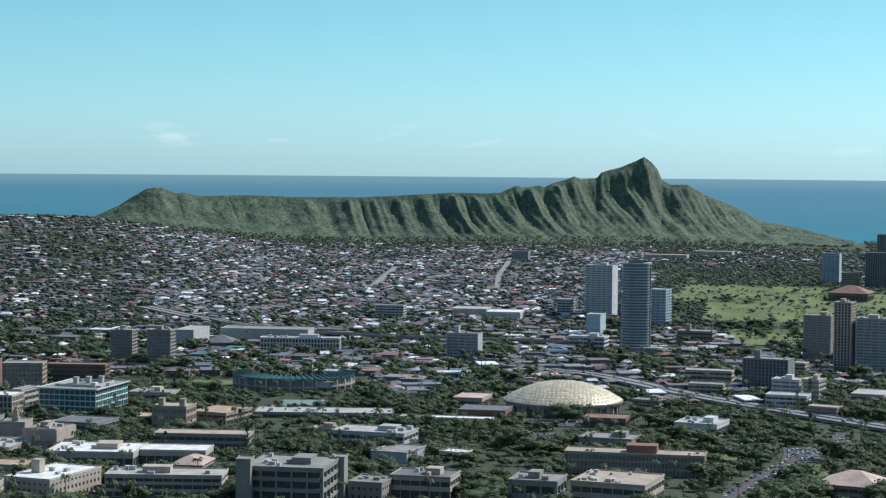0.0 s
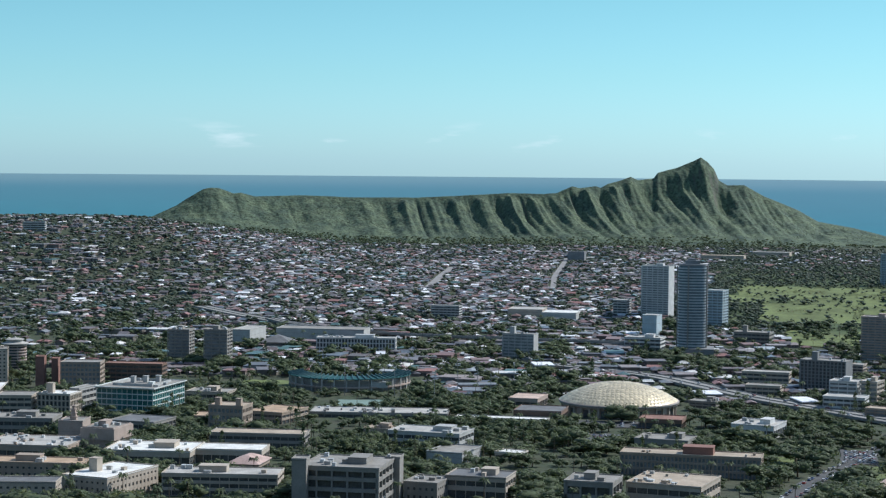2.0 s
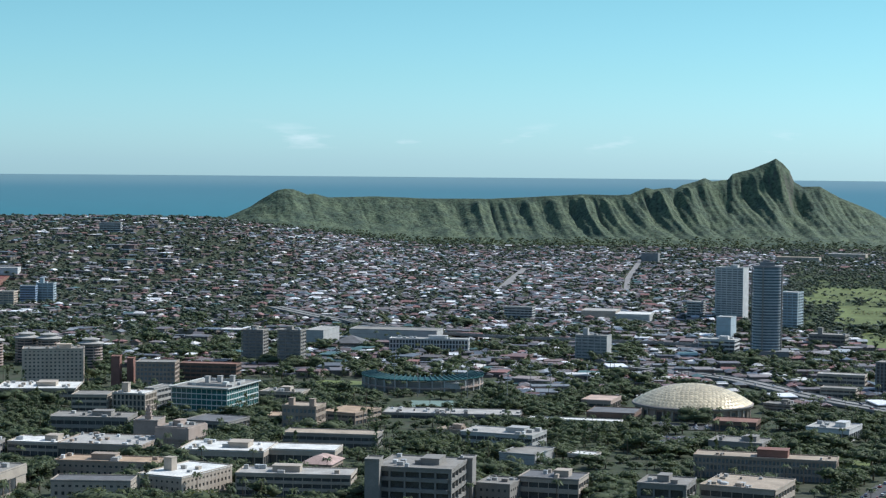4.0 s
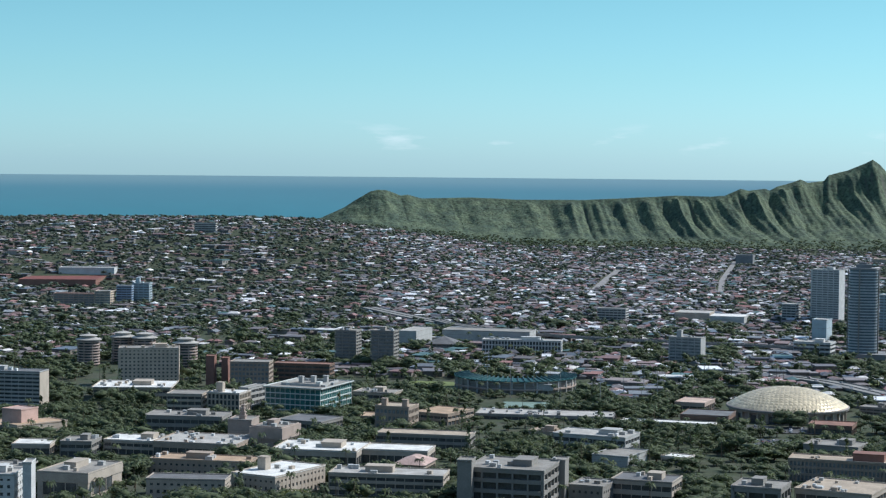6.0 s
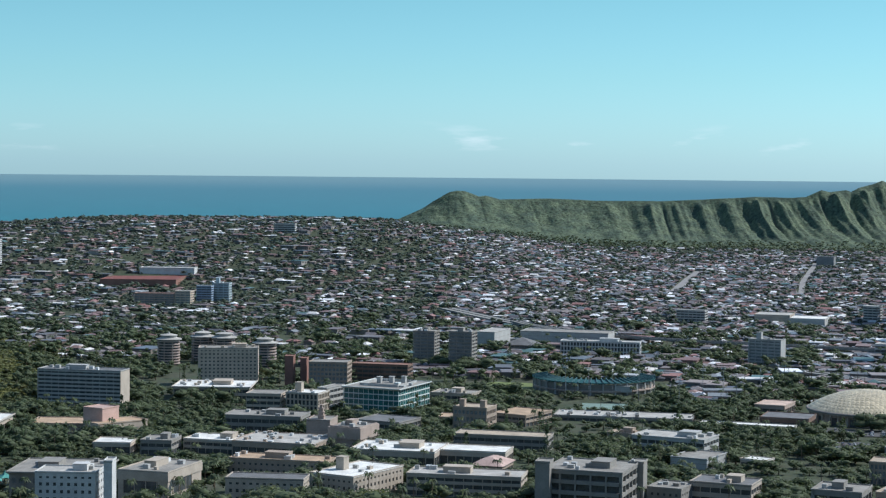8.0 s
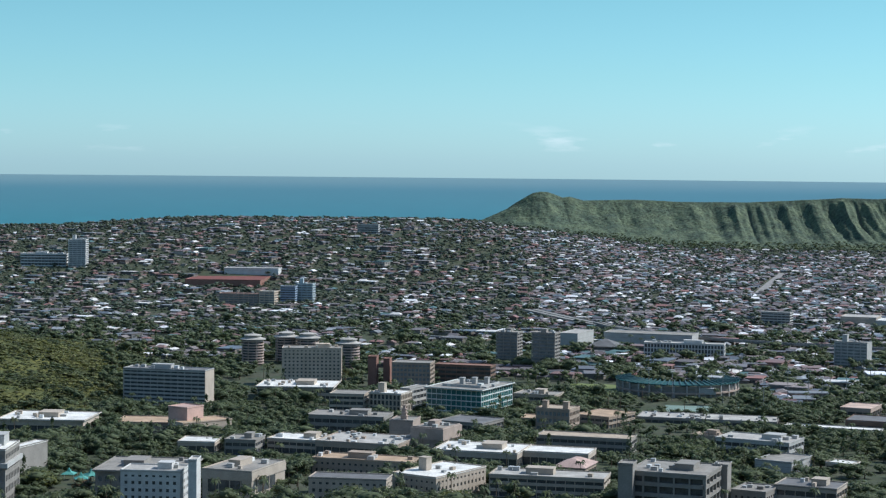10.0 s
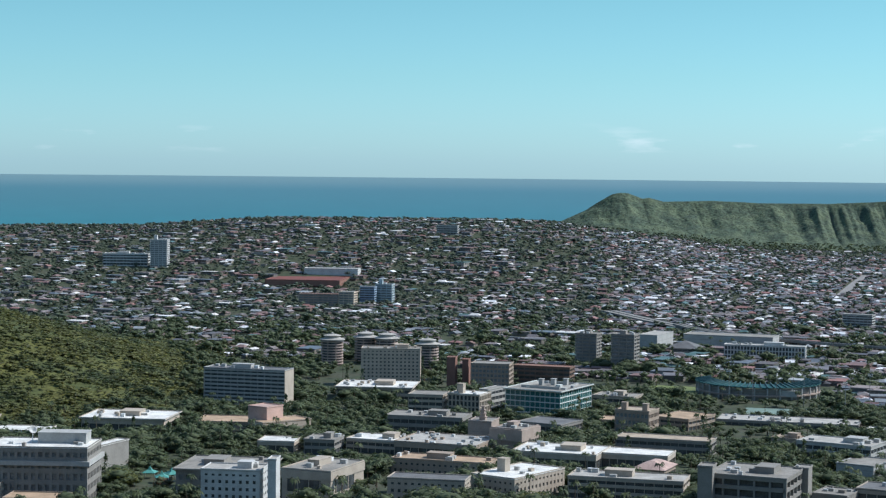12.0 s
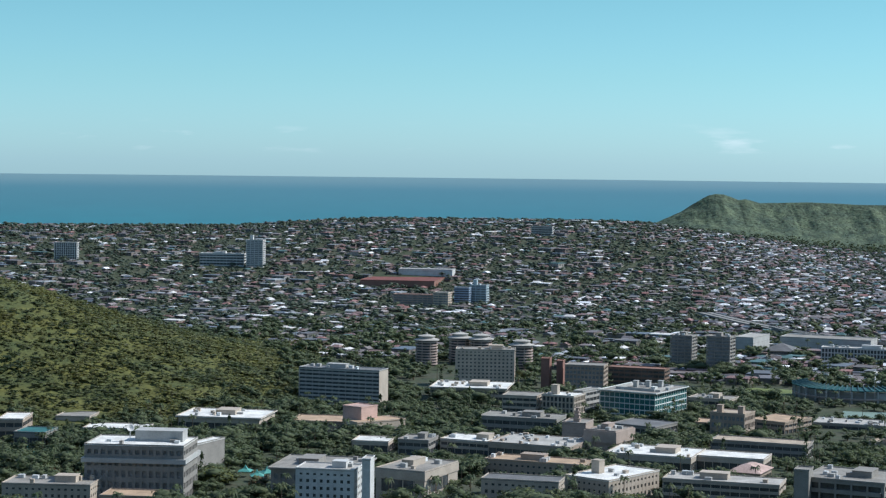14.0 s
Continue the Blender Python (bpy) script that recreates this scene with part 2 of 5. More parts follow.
def building(name, label, az, r, w, d, h, turn, floors, style, wall, roof, plant):
    at = spot(az, r)
    at.z = float(ground(az, r))
    rz = az - turn
    top = thing(name, label, "building", at, rz)
    keep_free(at, rz, w / 2, d / 2)
    rng = random.Random(int(r * 7 + az * 100))
    if plant == "dish":
        part("ledge", boxes("ledge", ring(w + 3.0, d + 3.0, 2.0, h * 0.70, h * 0.78), WALL["pale"]), top)
    if style == "panel":
        part("wall", boxes("wall", [(-w / 2, w / 2, -d / 2, d / 2, -4, h - 0.1)], WALL[wall], 0.12), top)
        part("upper_band", boxes("upper_band", ring(w + 0.9, d + 0.9, 0.8, h * 0.74, h - 0.02), WALL[wall]), top)
        for u, side, off, wide in ((-w * 0.05, 0, d, w * 0.70), (-d * 0.08, 90, w, d * 0.56)):
            p = Matrix.Rotation(radians(side), 3, "Z") @ Vector((u, -off / 2 - 0.12, 0))
            pane = part("window", boxes("window", [(-wide / 2, wide / 2, 0, 0.2, h * 0.34, h * 0.72)], dark_glass), top, p, side)
            for k in range(4):
                part("mullion", boxes("mullion", [(-0.2, 0.2, -0.25, 0, h * 0.34, h * 0.72)], WALL[wall]), pane, (wide * (k - 1.5) / 3.1, 0, 0))
    elif style == "blank":
        part("wall", boxes("wall", [(-w / 2, w / 2, -d / 2, d / 2, -4, h - 0.1)], WALL[wall], 0.12), top)
        if w > 9 and h > 5 and d > 20:
            part("joint_band", boxes("joint_band", ring(w + 0.1, d + 0.1, 0.4, h * 0.62, h * 0.62 + 0.25), WALL["grey"]), top)
    else:
        rec, share, pier, bay, glass = STYLE[style]
        rec = min(rec, w / 6, d / 6)
        part("window_wall", boxes("window_wall", [(-w / 2 + rec, w / 2 - rec, -d / 2 + rec, d / 2 - rec, -4, h - 0.3)], glass), top)
        fh = h / floors
        band = boxes("spandrel", ring(w, d, rec + 0.1, 0, fh * share), WALL[wall])
        part("plinth", boxes("plinth", ring(w - 0.1, d - 0.1, rec + 0.1, -4, 0.4), WALL[wall]), top)
        for k in range(1, floors):
            part("spandrel", band, top, (0, 0, k * fh - fh * share / 2))
        part("cornice", boxes("cornice", ring(w, d, rec + 0.1, h - fh * share * 0.8, h - 0.02), WALL[wall]), top)
        if floors >= 8 and style != "glass" and w > 1.6 * d:
            for s in (-1, 1):
                part("end_wall", boxes("end_wall", [(s * w / 2 - 0.35, s * w / 2 + 0.06, -d / 2 - 0.05, d / 2 + 0.05, -4, h)], WALL["cream" if name == "slab_office" else wall]), top)
        depth = rec + 0.1 if style in ("fins", "slim", "deep", "grid", "punched") else rec * 0.7
        post = boxes("pier", [(-pier / 2, pier / 2, -depth, 0, -1, h - 0.1)], WALL[wall])
        for side, length, off in ((0, w, d), (90, d, w), (180, w, d), (270, d, w)):
            if side in (180, 270) and r > 1900:
                continue
            n = max(1, round((length - pier) / bay))
            for k in range(n + 1):
                u = -length / 2 + pier / 2 + (length - pier) * k / n
                p = Matrix.Rotation(radians(side), 3, "Z") @ Vector((u, -off / 2 + (0.03 if style == "bands" else -0.04), 0))
                part("pier", post, top, p, side + 180)
    over = 1.6 if name in ("pavilion", "auditorium_roof_hall", "laboratory_building", "museum_hall") else 0.25
    cover = part("roof", boxes("roof", [(-w / 2 - over, w / 2 + over, -d / 2 - over, d / 2 + over, h, h + 0.35)], ROOF[roof], 0.08), top)
    if name in ("tiled_lodge", "park_hall", "terracotta_hall", "red_lodge", "pyramid_hall"):
        a, b, e = w / 2 + 1.2, d / 2 + 1.2, min(w, d) / 2
        v = [(-a, -b, 0), (a, -b, 0), (a, b, 0), (-a, b, 0), (-a + e, -b + e, e * 0.42), (a - e, -b + e, e * 0.42), (a - e, b - e, e * 0.42), (-a + e, b - e, e * 0.42)]
        part("hip_roof", mesh_of("hip_roof", v, [(0, 1, 5, 4), (1, 2, 6, 5), (2, 3, 7, 6), (3, 0, 4, 7), (4, 5, 6, 7), (3, 2, 1, 0)], [ROOF[roof]]), cover, (0, 0, h + 0.36))
        return top
    part("parapet", boxes("parapet", ring(w + 2 * over - 0.1, d + 2 * over - 0.1, 0.35, h + 0.35, h + 0.95), WALL[wall]), cover)
    zr = h + 0.35

    def unit(n, lo, hi, tall):
        for _ in range(n):
            a, b, c = rng.uniform(lo, hi), rng.uniform(lo, hi), rng.uniform(0.6, 1) * tall
            x, y = rng.uniform(-w / 2 + a, w / 2 - a) if w > 2 * a else 0, rng.uniform(-d / 2 + b, d / 2 - b) if d > 2 * b else 0
            part("roof_unit", boxes("roof_unit", [(-a / 2, a / 2, -b / 2, b / 2, 0, c), (-a / 2 - 0.1, a / 2 + 0.1, -b / 2 - 0.1, b / 2 + 0.1, c * 0.8, c * 0.9)], rng.choice((unit_metal, WALL[wall], WALL["pale"]))), cover, (x, y, zr))

    if name == "chapel_tower_building":
        part("upper_storey", boxes("upper_storey", ring(w + 2.4, d + 2.4, 1.6, h * 0.58, h + 0.2), WALL[wall]), top)
        fin = boxes("facade_fin", [(-0.3, 0.3, -0.7, 0, 0, h * 0.58)], WALL["cream"])
        for k in range(9):
            part("facade_fin", fin, top, (w / 2, -d / 2 + d * (k + 0.5) / 9, 0), 90)
    if plant == "units":
        unit(2 + int(w * d / 260), 1.5, 4.0, 2.4)
        part("penthouse", boxes("penthouse", [(-w * 0.12, w * 0.12, -d * 0.16, d * 0.2, 0, 3.2), (-w * 0.125, w * 0.125, -d * 0.17, d * 0.21, 3.2, 3.5)], WALL[wall]), top, (rng.uniform(-0.2, 0.25) * w, 0, zr))
    elif plant == "clutter":
        unit(min(30, int(w * d / 90)), 1.0, 3.6, 1.7)
    elif plant == "shaft":
        part("lift_shaft", boxes("lift_shaft", [(-2.6, 2.6, -2.6, 2.6, 0, 7.0), (-2.75, 2.75, -2.75, 2.75, 7.0, 7.35)], WALL[wall]), top, (-w * 0.22, -d * 0.1, zr))
        unit(3, 1.5, 3.5, 2.0)
    elif plant == "stacks":
        part("roof_screen", boxes("roof_screen", ring(w * 0.7, d * 0.6, 0.3, 0, 2.0), WALL["pale"]), top, (0, 2, zr))
        for k in range(3):
            part("exhaust_stack", boxes("exhaust_stack", [(-1.7, 1.7, -1.7, 1.7, 0, 4.6), (-2.0, 2.0, -2.0, 2.0, 4.6, 5.2)], WALL["pale"]), top, (-9 + 8 * k, 5 + 6 * k, zr))
        unit(5, 2, 5, 2.0)
    elif plant == "towers":
        for x, y in ((-w * 0.3, -d * 0.2), (w * 0.33, -d * 0.25)):
            part("stair_head", boxes("stair_head", [(-2, 2, -2, 2, 0, 5.0), (-2.2, 2.2, -2.2, 2.2, 5.0, 5.3)], WALL[wall]), top, (x, y, zr))
    elif plant == "penthouse":
        part("penthouse", boxes("penthouse", [(-9, 9, -5, 6, 0, 4.2), (-9.3, 9.3, -5.3, 6.3, 4.2, 4.6)], WALL["brick"]), top, (w * 0.05, 0, zr))
        unit(8, 1.0, 2.5, 1.6)
    elif plant == "pagoda":
        for k in range(4):
            s = 4.2 - 0.8 * k
            part("tower_stage", boxes("tower_stage", [(-s / 2, s / 2, -s / 2, s / 2, k * 2.4, k * 2.4 + 2.0), (-s / 2 - 0.5, s / 2 + 0.5, -s / 2 - 0.5, s / 2 + 0.5, k * 2.4 + 2.0, k * 2.4 + 2.4)], WALL[wall]), top, (0, -2, zr))
    elif plant == "dish":
        part("penthouse", boxes("penthouse", [(-13, 13, -6, 6, 0, 5.5), (-13.3, 13.3, -6.3, 6.3, 5.5, 5.9)], WALL["pale"]), top, (w * 0.18, 5, zr))
        dish = lathe("satellite_dish", [(0.05, 0.0), (0.9, 0.16), (1.7, 0.6), (2.2, 1.1), (2.1, 1.15), (1.6, 0.75), (0.05, 0.15)], WALL["white"], 24)
        ob = part("satellite_dish", dish, top, (-6.0, -2.0, zr + 6.8))
        ob.rotation_euler = (radians(55), 0, radians(30))
        part("dish_post", boxes("dish_post", [(-0.2, 0.2, -0.2, 0.2, 0, 6.6)], unit_metal), top, (-6.0, -1.6, zr))
        unit(6, 1.5, 3.5, 2.0)
    return top


ROADS = []  # centre lines for keeping things off: points, half width


def road(name, label, line, width, up):
    pts = [Vector(spot(a, r).xy) for a, r in line]
    dense = []
    for a, b in zip(pts, pts[1:]):
        n = max(2, int((b - a).length / 12))
        dense += [a.lerp(b, k / n) for k in range(n)]
    dense.append(pts[-1])
    for _ in range(8):
        dense = [dense[0]] + [(a + 2 * b + c) / 4 for a, b, c in zip(dense, dense[1:], dense[2:])] + [dense[-1]]
    ROADS.append((np.array([tuple(p) for p in dense]), width / 2))
    prof = [(-width / 2, -max(0.6, min(up, 1.6))), (-width / 2, 0.75 if up > 1 else 0.12), (-width / 2 + 0.5, 0.75 if up > 1 else 0.12), (-width / 2 + 0.5, 0), (-0.35, 0), (-0.35, 0.7 if up > 1 else 0.02),
            (0.35, 0.7 if up > 1 else 0.02), (0.35, 0), (width / 2 - 0.5, 0), (width / 2 - 0.5, 0.75 if up > 1 else 0.12), (width / 2, 0.75 if up > 1 else 0.12), (width / 2, -max(0.6, min(up, 1.6)))]
    verts, faces, k = [], [], len(prof)
    for i, p in enumerate(dense):
        q = (dense[min(i + 1, len(dense) - 1)] - dense[max(i - 1, 0)]).normalized()
        az, r = math.degrees(math.atan2(-p.x, p.y)), p.length
        z = float(ground(az, r)) + up
        verts += [(p.x + q.y * s, p.y - q.x * s, z + t) for s, t in prof]
        if i:
            faces += [((i - 1) * k + c, i * k + c, i * k + c + 1, (i - 1) * k + c + 1) for c in range(k - 1)]
    top = thing(name, label, "road", (0, 0, 0), kind="structure")
    part("carriageway", mesh_of("carriageway", verts, faces, [SURF["highway" if up > 2 else "concrete" if up > 0.3 else "asphalt"]]), top)
    if up > 2:
        post = boxes("road_pier", [(-1, 1, -1, 1, -6, up - 1.2), (-width / 2 + 1, width / 2 - 1, -0.9, 0.9, up - 1.4, up - 0.9)], WALL["grey"])
        for p in dense[2::3]:
            az, r = math.degrees(math.atan2(-p.x, p.y)), p.length
            part("road_pier", post, top, (p.x, p.y, float(ground(az, r))), az + 70)
    return dense


PATCHES = []


def patch(name, label, a0, a1, r0, r1, surface):
    n, m = 26, 12
    az, rr = np.meshgrid(np.linspace(0, 1, n), np.linspace(0, 1, m))
    wob = np.array([[noise.noise(Vector((a0 * 3 + u * 4, r0 * 0.01 + v * 3, 0.5))) for u in np.linspace(0, 1, n)] for v in np.linspace(0, 1, m)])
    A = a0 + (a1 - a0) * az + 0.06 * (a1 - a0) * wob
    R = r0 + (r1 - r0) * rr + 0.14 * (r1 - r0) * wob
    z = ground(A, R) + (0.4 if surface == "park" else 0.9 if surface in ("lawn", "straw") else 0.5)
    verts = np.stack([-R * np.sin(np.radians(A)), R * np.cos(np.radians(A)), z], -1).reshape(-1, 3)
    idx = np.arange(n * m).reshape(m, n)
    faces = np.stack([idx[:-1, :-1], idx[:-1, 1:], idx[1:, 1:], idx[1:, :-1]], -1).reshape(-1, 4)[:, ::-1].copy()
    ob = tagged(new(name, mesh_of(name, verts, faces, [SURF[surface]])), label, "ground", kind="structure")
    PATCHES.append((a0, a1, r0, r1, surface))
    return ob


# ---- land, sea, mountain ----


def sheet(A, R, Z, name, materials, shade=True):
    m, n = A.shape
    verts = np.stack([-R * np.sin(np.radians(A)), R * np.cos(np.radians(A)), Z], -1).reshape(-1, 3)
    idx = np.arange(n * m).reshape(m, n)
    faces = np.stack([idx[:-1, :-1], idx[1:, :-1], idx[1:, 1:], idx[:-1, 1:]], -1).reshape(-1, 4).copy()
    return new(name, mesh_of(name, verts, faces, materials, shade=shade))


def rough_grid(A, R, size, seed=0.0, octaves=4):
    """Fractal noise over the plan, about -1 to 1."""
    x, y = -R * np.sin(np.radians(A)), R * np.cos(np.radians(A))
    flat = [noise.fractal(Vector((a / size, b / size, seed)), 1.0, 2.0, octaves) for a, b in zip(x.ravel(), y.ravel())]
    return np.array(flat).reshape(A.shape)


bearings = np.concatenate([np.linspace(-180, -20, 60), np.linspace(-19.7, 37, 240), np.linspace(37.5, 180, 60)])
steps = np.concatenate([[0.02, 3, 9, 20, 30, 50, 80, 140, 220, 330, 480, 650, 800], np.arange(900, 2600, 20), np.arange(2600, 4420, 26), [4500, 4700, 4950]])
A, R = np.meshgrid(bearings, steps)
Z = land(A, R) + 0.2 * rough_grid(A, R, 220) * (R > 700) * (R < 4100) - 5.0 * (hill_height(A, R) > 3) * (A < 60)
tagged(sheet(A, R, Z, "ground", [earth]), "dark earth and grass plain under the town", "ground", kind="structure")



def sea_material():
    """Teal over the reef, paler farther out; haze towards the horizon is put into the colour."""
    m = mat("sea_water", (0.020, 0.165, 0.185), 0.3, 0.10, 500.0, fine=70.0)
    n, l = m.node_tree.nodes, m.node_tree.links
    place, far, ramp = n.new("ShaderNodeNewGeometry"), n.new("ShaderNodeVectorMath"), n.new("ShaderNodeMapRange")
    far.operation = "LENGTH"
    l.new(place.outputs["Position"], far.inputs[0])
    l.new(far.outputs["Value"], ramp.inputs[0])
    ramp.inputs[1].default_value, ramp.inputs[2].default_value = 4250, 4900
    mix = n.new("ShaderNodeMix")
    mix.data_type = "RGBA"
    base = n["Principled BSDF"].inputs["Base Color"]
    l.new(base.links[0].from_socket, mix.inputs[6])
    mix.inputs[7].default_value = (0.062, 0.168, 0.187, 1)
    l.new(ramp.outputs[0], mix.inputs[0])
    # distance haze painted over the farthest water as a paler tone
    haze_reach, haze_tone = n.new("ShaderNodeMapRange"), n.new("ShaderNodeMix")
    haze_reach.interpolation_type = "SMOOTHSTEP"
    haze_reach.inputs[1].default_value, haze_reach.inputs[2].default_value = 4760, 4990
    haze_tone.data_type = "RGBA"
    haze_tone.inputs[7].default_value = (0.145, 0.240, 0.240, 1)
    l.new(far.outputs["Value"], haze_reach.inputs[0])
    l.new(haze_reach.outputs[0], haze_tone.inputs[0])
    l.new(mix.outputs[2], haze_tone.inputs[6])
    l.new(haze_tone.outputs[2], base)
    return m


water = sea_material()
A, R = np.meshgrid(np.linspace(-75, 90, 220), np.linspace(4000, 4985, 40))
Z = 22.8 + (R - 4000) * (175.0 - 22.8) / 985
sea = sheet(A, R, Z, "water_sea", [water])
tagged(sea, "deep blue open sea reaching the horizon", "sea", kind="structure")

mountain_leaf = mat("mountain_scrub", (0.049, 0.075, 0.050), 0.9, 0.85, 36.0, 2.6, fine=6.0, second=(0.092, 0.122, 0.070))


def rock_on_steep(m, rock):
    """Bare rock where the ground is too steep for scrub."""
    n, l = m.node_tree.nodes, m.node_tree.links
    place, split_up, span, mix = (n.new("ShaderNode" + k) for k in ("NewGeometry", "SeparateXYZ", "MapRange", "Mix"))
    l.new(place.outputs["True Normal"], split_up.inputs[0])
    l.new(split_up.outputs[2], span.inputs[0])
    span.inputs[1].default_value, span.inputs[2].default_value = 0.52, 0.30
    mix.data_type = "RGBA"
    base = n["Principled BSDF"].inputs["Base Color"]
    l.new(span.outputs[0], mix.inputs[0])
    l.new(base.links[0].from_socket, mix.inputs[6])
    mix.inputs[7].default_value = (*rock, 1)
    l.new(mix.outputs[2], base)


rock_on_steep(mountain_leaf, (0.10, 0.094, 0.08))
RIM_AZ = [-12.93, -11.64, -10.5, -9.43, -8.85, -7.85, -7.27, -6.77, -6.52, -6.38, -6.18, -5.98, -5.76, -5.26, -4.72, -4.59, -4.13, -3.91, -3.66, -3.24, -3.02, -2.9, -2.42, -2.17, -1.71, -1.32, -0.27, 0.75, 2.44, 4.47, 5.81, 7.32, 7.75, 7.95, 8.15, 8.38, 8.62, 8.85, 9.06, 9.31, 9.64, 10.3, 10.95, 12.09]
RIM_DIP = [2.39, 2.13, 1.85, 1.67, 1.34, 0.94, 0.62, 0.63, 0.49, 0.16, -0.06, -0.2, -0.08, 0.13, 0.27, 0.44, 0.5, 0.4, 0.5, 0.62, 0.74, 0.69, 0.76, 0.7, 0.91, 0.94, 0.92, 0.99, 1.08, 1.09, 1.04, 1.08, 0.97, 1.0, 0.92, 0.84, 0.83, 0.88, 1.0, 1.15, 1.37, 1.67, 1.89, 2.09]
az_line = np.linspace(-13.5, 12.0, 960)
v_line = np.concatenate([np.linspace(0, 0.58, 42), np.linspace(0.59, 1, 84), np.linspace(1.01, 1.35, 20), np.linspace(1.4, 2.4, 12)])
A, V = np.meshgrid(az_line, v_line)
rim_r = 4080 + 130 * smooth(-1, -6, A) - 40 * smooth(6, 10, A)
foot_r = 3790 + 60 * smooth(3, 11, A) + 30 * smooth(-8, -13, A)
dip = np.interp(A, RIM_AZ, RIM_DIP)
U = np.clip(V, 0, 1)
R = foot_r + (rim_r - foot_r) * V
rim_z = EYE - rim_r * np.tan(np.radians(dip))
foot_z = ground(A, foot_r) - 2
# spurs run down from the rim, leaning towards the sea, with sharp crests and cut gullies between
lean = 0.75 + 1.2 * smooth(2.0, -4.0, A)
side = A + (1 - U) * lean
wander = rough_grid(side, 3800 + 260 * U, 150, 3.0, 4)
spur_no = np.interp(side + 0.16 * wander, [-15.0, 0.5, 1.34, 2.1, 2.95, 4.2, 8.0, 13.0], [27.5, 6.0, 5.0, 4.0, 3.0, 2.0, -0.5, -5.0])
crest = 1 - 2 * np.abs(spur_no - np.round(spur_no))
size = 0.45 + 0.95 * np.abs(np.sin(np.round(spur_no) * 2.4))
rib_no = spur_no * 3.3 + 0.55 * wander
rib = 1 - 2 * np.abs(rib_no - np.round(rib_no))
reach = smooth(0.08, 0.55, U) * (1 - smooth(0.88, 1.0, U))
strong = (0.45 + 0.50 * smooth(4.6, 1.5, A)) * (1 - 0.50 * smooth(-2.6, -4.4, A))
shift = reach * strong * (0.105 * size * (crest - 0.45) + 0.024 * (rib - 0.5)) + 0.020 * reach * wander
Ue = np.clip(U + shift, 0, 1)
rise = 0.22 * Ue + 0.78 * Ue ** 2.5
cliff = 0.14 * smooth(-3.0, -4.2, A) * smooth(-7.4, -6.6, A)
rise = (1 - cliff) * rise + cliff * smooth(0.84, 0.95, U + 0.03 * wander)
Z = foot_z + (rim_z - foot_z) * rise
Z += rough_grid(A, R, 42, 7.0, 5) * (1.6 + 2.4 * reach) * np.clip(U * 5, 0, 1) * np.where(U > 0.97, 0.4, 1)
drop = np.clip(V - 1, 0, 1.4)
Z = np.where(V > 1, rim_z - (rim_z - foot_z) * 0.75 * smooth(0, 0.5, drop) - 4 * drop + rough_grid(A, R, 50, 9.0, 3) * 2 * np.clip(drop * 8, 0, 1), Z)
Z = np.where(V < 0.02, foot_z - 6, Z)
tagged(sheet(A, R, Z, "mountain", [mountain_leaf]), "green gullied volcanic crater wall with a rocky peak", "mountain", kind="structure")
MOUNT = (A, R, Z)

# ---- roads and lawns ----
road("road_freeway", "grey concrete freeway curving past the arena", [(-1.66, 1920), (-3.02, 1871), (-4.72, 1816), (-6.41, 1709), (-8.09, 1617), (-9.42, 1574), (-11.08, 1510), (-13.17, 1447), (-14.33, 1408)], 24, 2.5)
road("road_viaduct", "grey concrete freeway viaduct on piers", [(6.82, 2432), (5.13, 2299), (3.10, 2232), (1.41, 2206), (-0.30, 2183), (-2.00, 2169), (-3.86, 2151)], 16, 7.0)
road("road_ramp", "grey concrete freeway ramp with low walls", [(8.90, 2588), (7.82, 2502), (6.48, 2415)], 24, 4.0)
road("road_avenue", "grey asphalt avenue lined with parked cars", [(-8.63, 1046), (-9.45, 1135), (-10.44, 1226), (-11.26, 1313), (-12.06, 1414)], 10, 0.25)
road("road_street", "pale concrete street climbing through the houses", [(2.10, 2888), (1.76, 3061), (1.39, 3260)], 12, 0.4)
road("road_street", "pale concrete street running to the mountain", [(-1.64, 2867), (-1.67, 3078), (-2.05, 3488)], 9, 0.4)
road("road_hill_street", "pale street crossing the far slope", [(20.27, 3141), (19.51, 3106), (18.49, 3060)], 12, 0.4)
road("road_lane", "narrow asphalt lane between campus trees", [(-8.63, 1046), (-8.96, 1102), (-9.29, 1134)], 9, 0.2)
patch("golf_lawn", "bright green golf fairway", -10.70, -7.80, 2497, 2713, "lawn")
patch("golf_lawn", "bright green golf fairway", -13.63, -10.37, 2484, 2866, "lawn")
patch("golf_lawn", "bright green golf fairway", -10.88, -8.56, 2226, 2421, "lawn")
patch("golf_lawn", "straw-coloured golf fairway", -9.21, -8.22, 2615, 2655, "straw")
patch("golf_lawn", "bright green golf fairway", -8.05, -6.88, 2720, 2820, "lawn")
patch("golf_lawn", "bright green golf fairway", -10.36, -8.71, 2715, 2788, "lawn")
patch("golf_lawn", "bright green golf fairway", -12.99, -11.04, 2267, 2502, "lawn")
patch("golf_lawn", "bright green golf fairway", -11.4, -7.1, 2770, 2960, "lawn")
patch("golf_lawn", "straw-coloured golf fairway", -9.7, -8.1, 2850, 2905, "straw")
patch("sports_court", "teal-green sports court surface", 1.56, 4.79, 1535, 1591, "court")
patch("playing_field", "green grass playing field", 6.14, 7.65, 1671, 1751, "lawn")
patch("infield", "rust-red running surface beside the stadium", 6.14, 6.90, 1680, 1709, "clay")
patch("school_lawn", "bright green school lawn", -8.87, -8.15, 1151, 1252, "lawn")
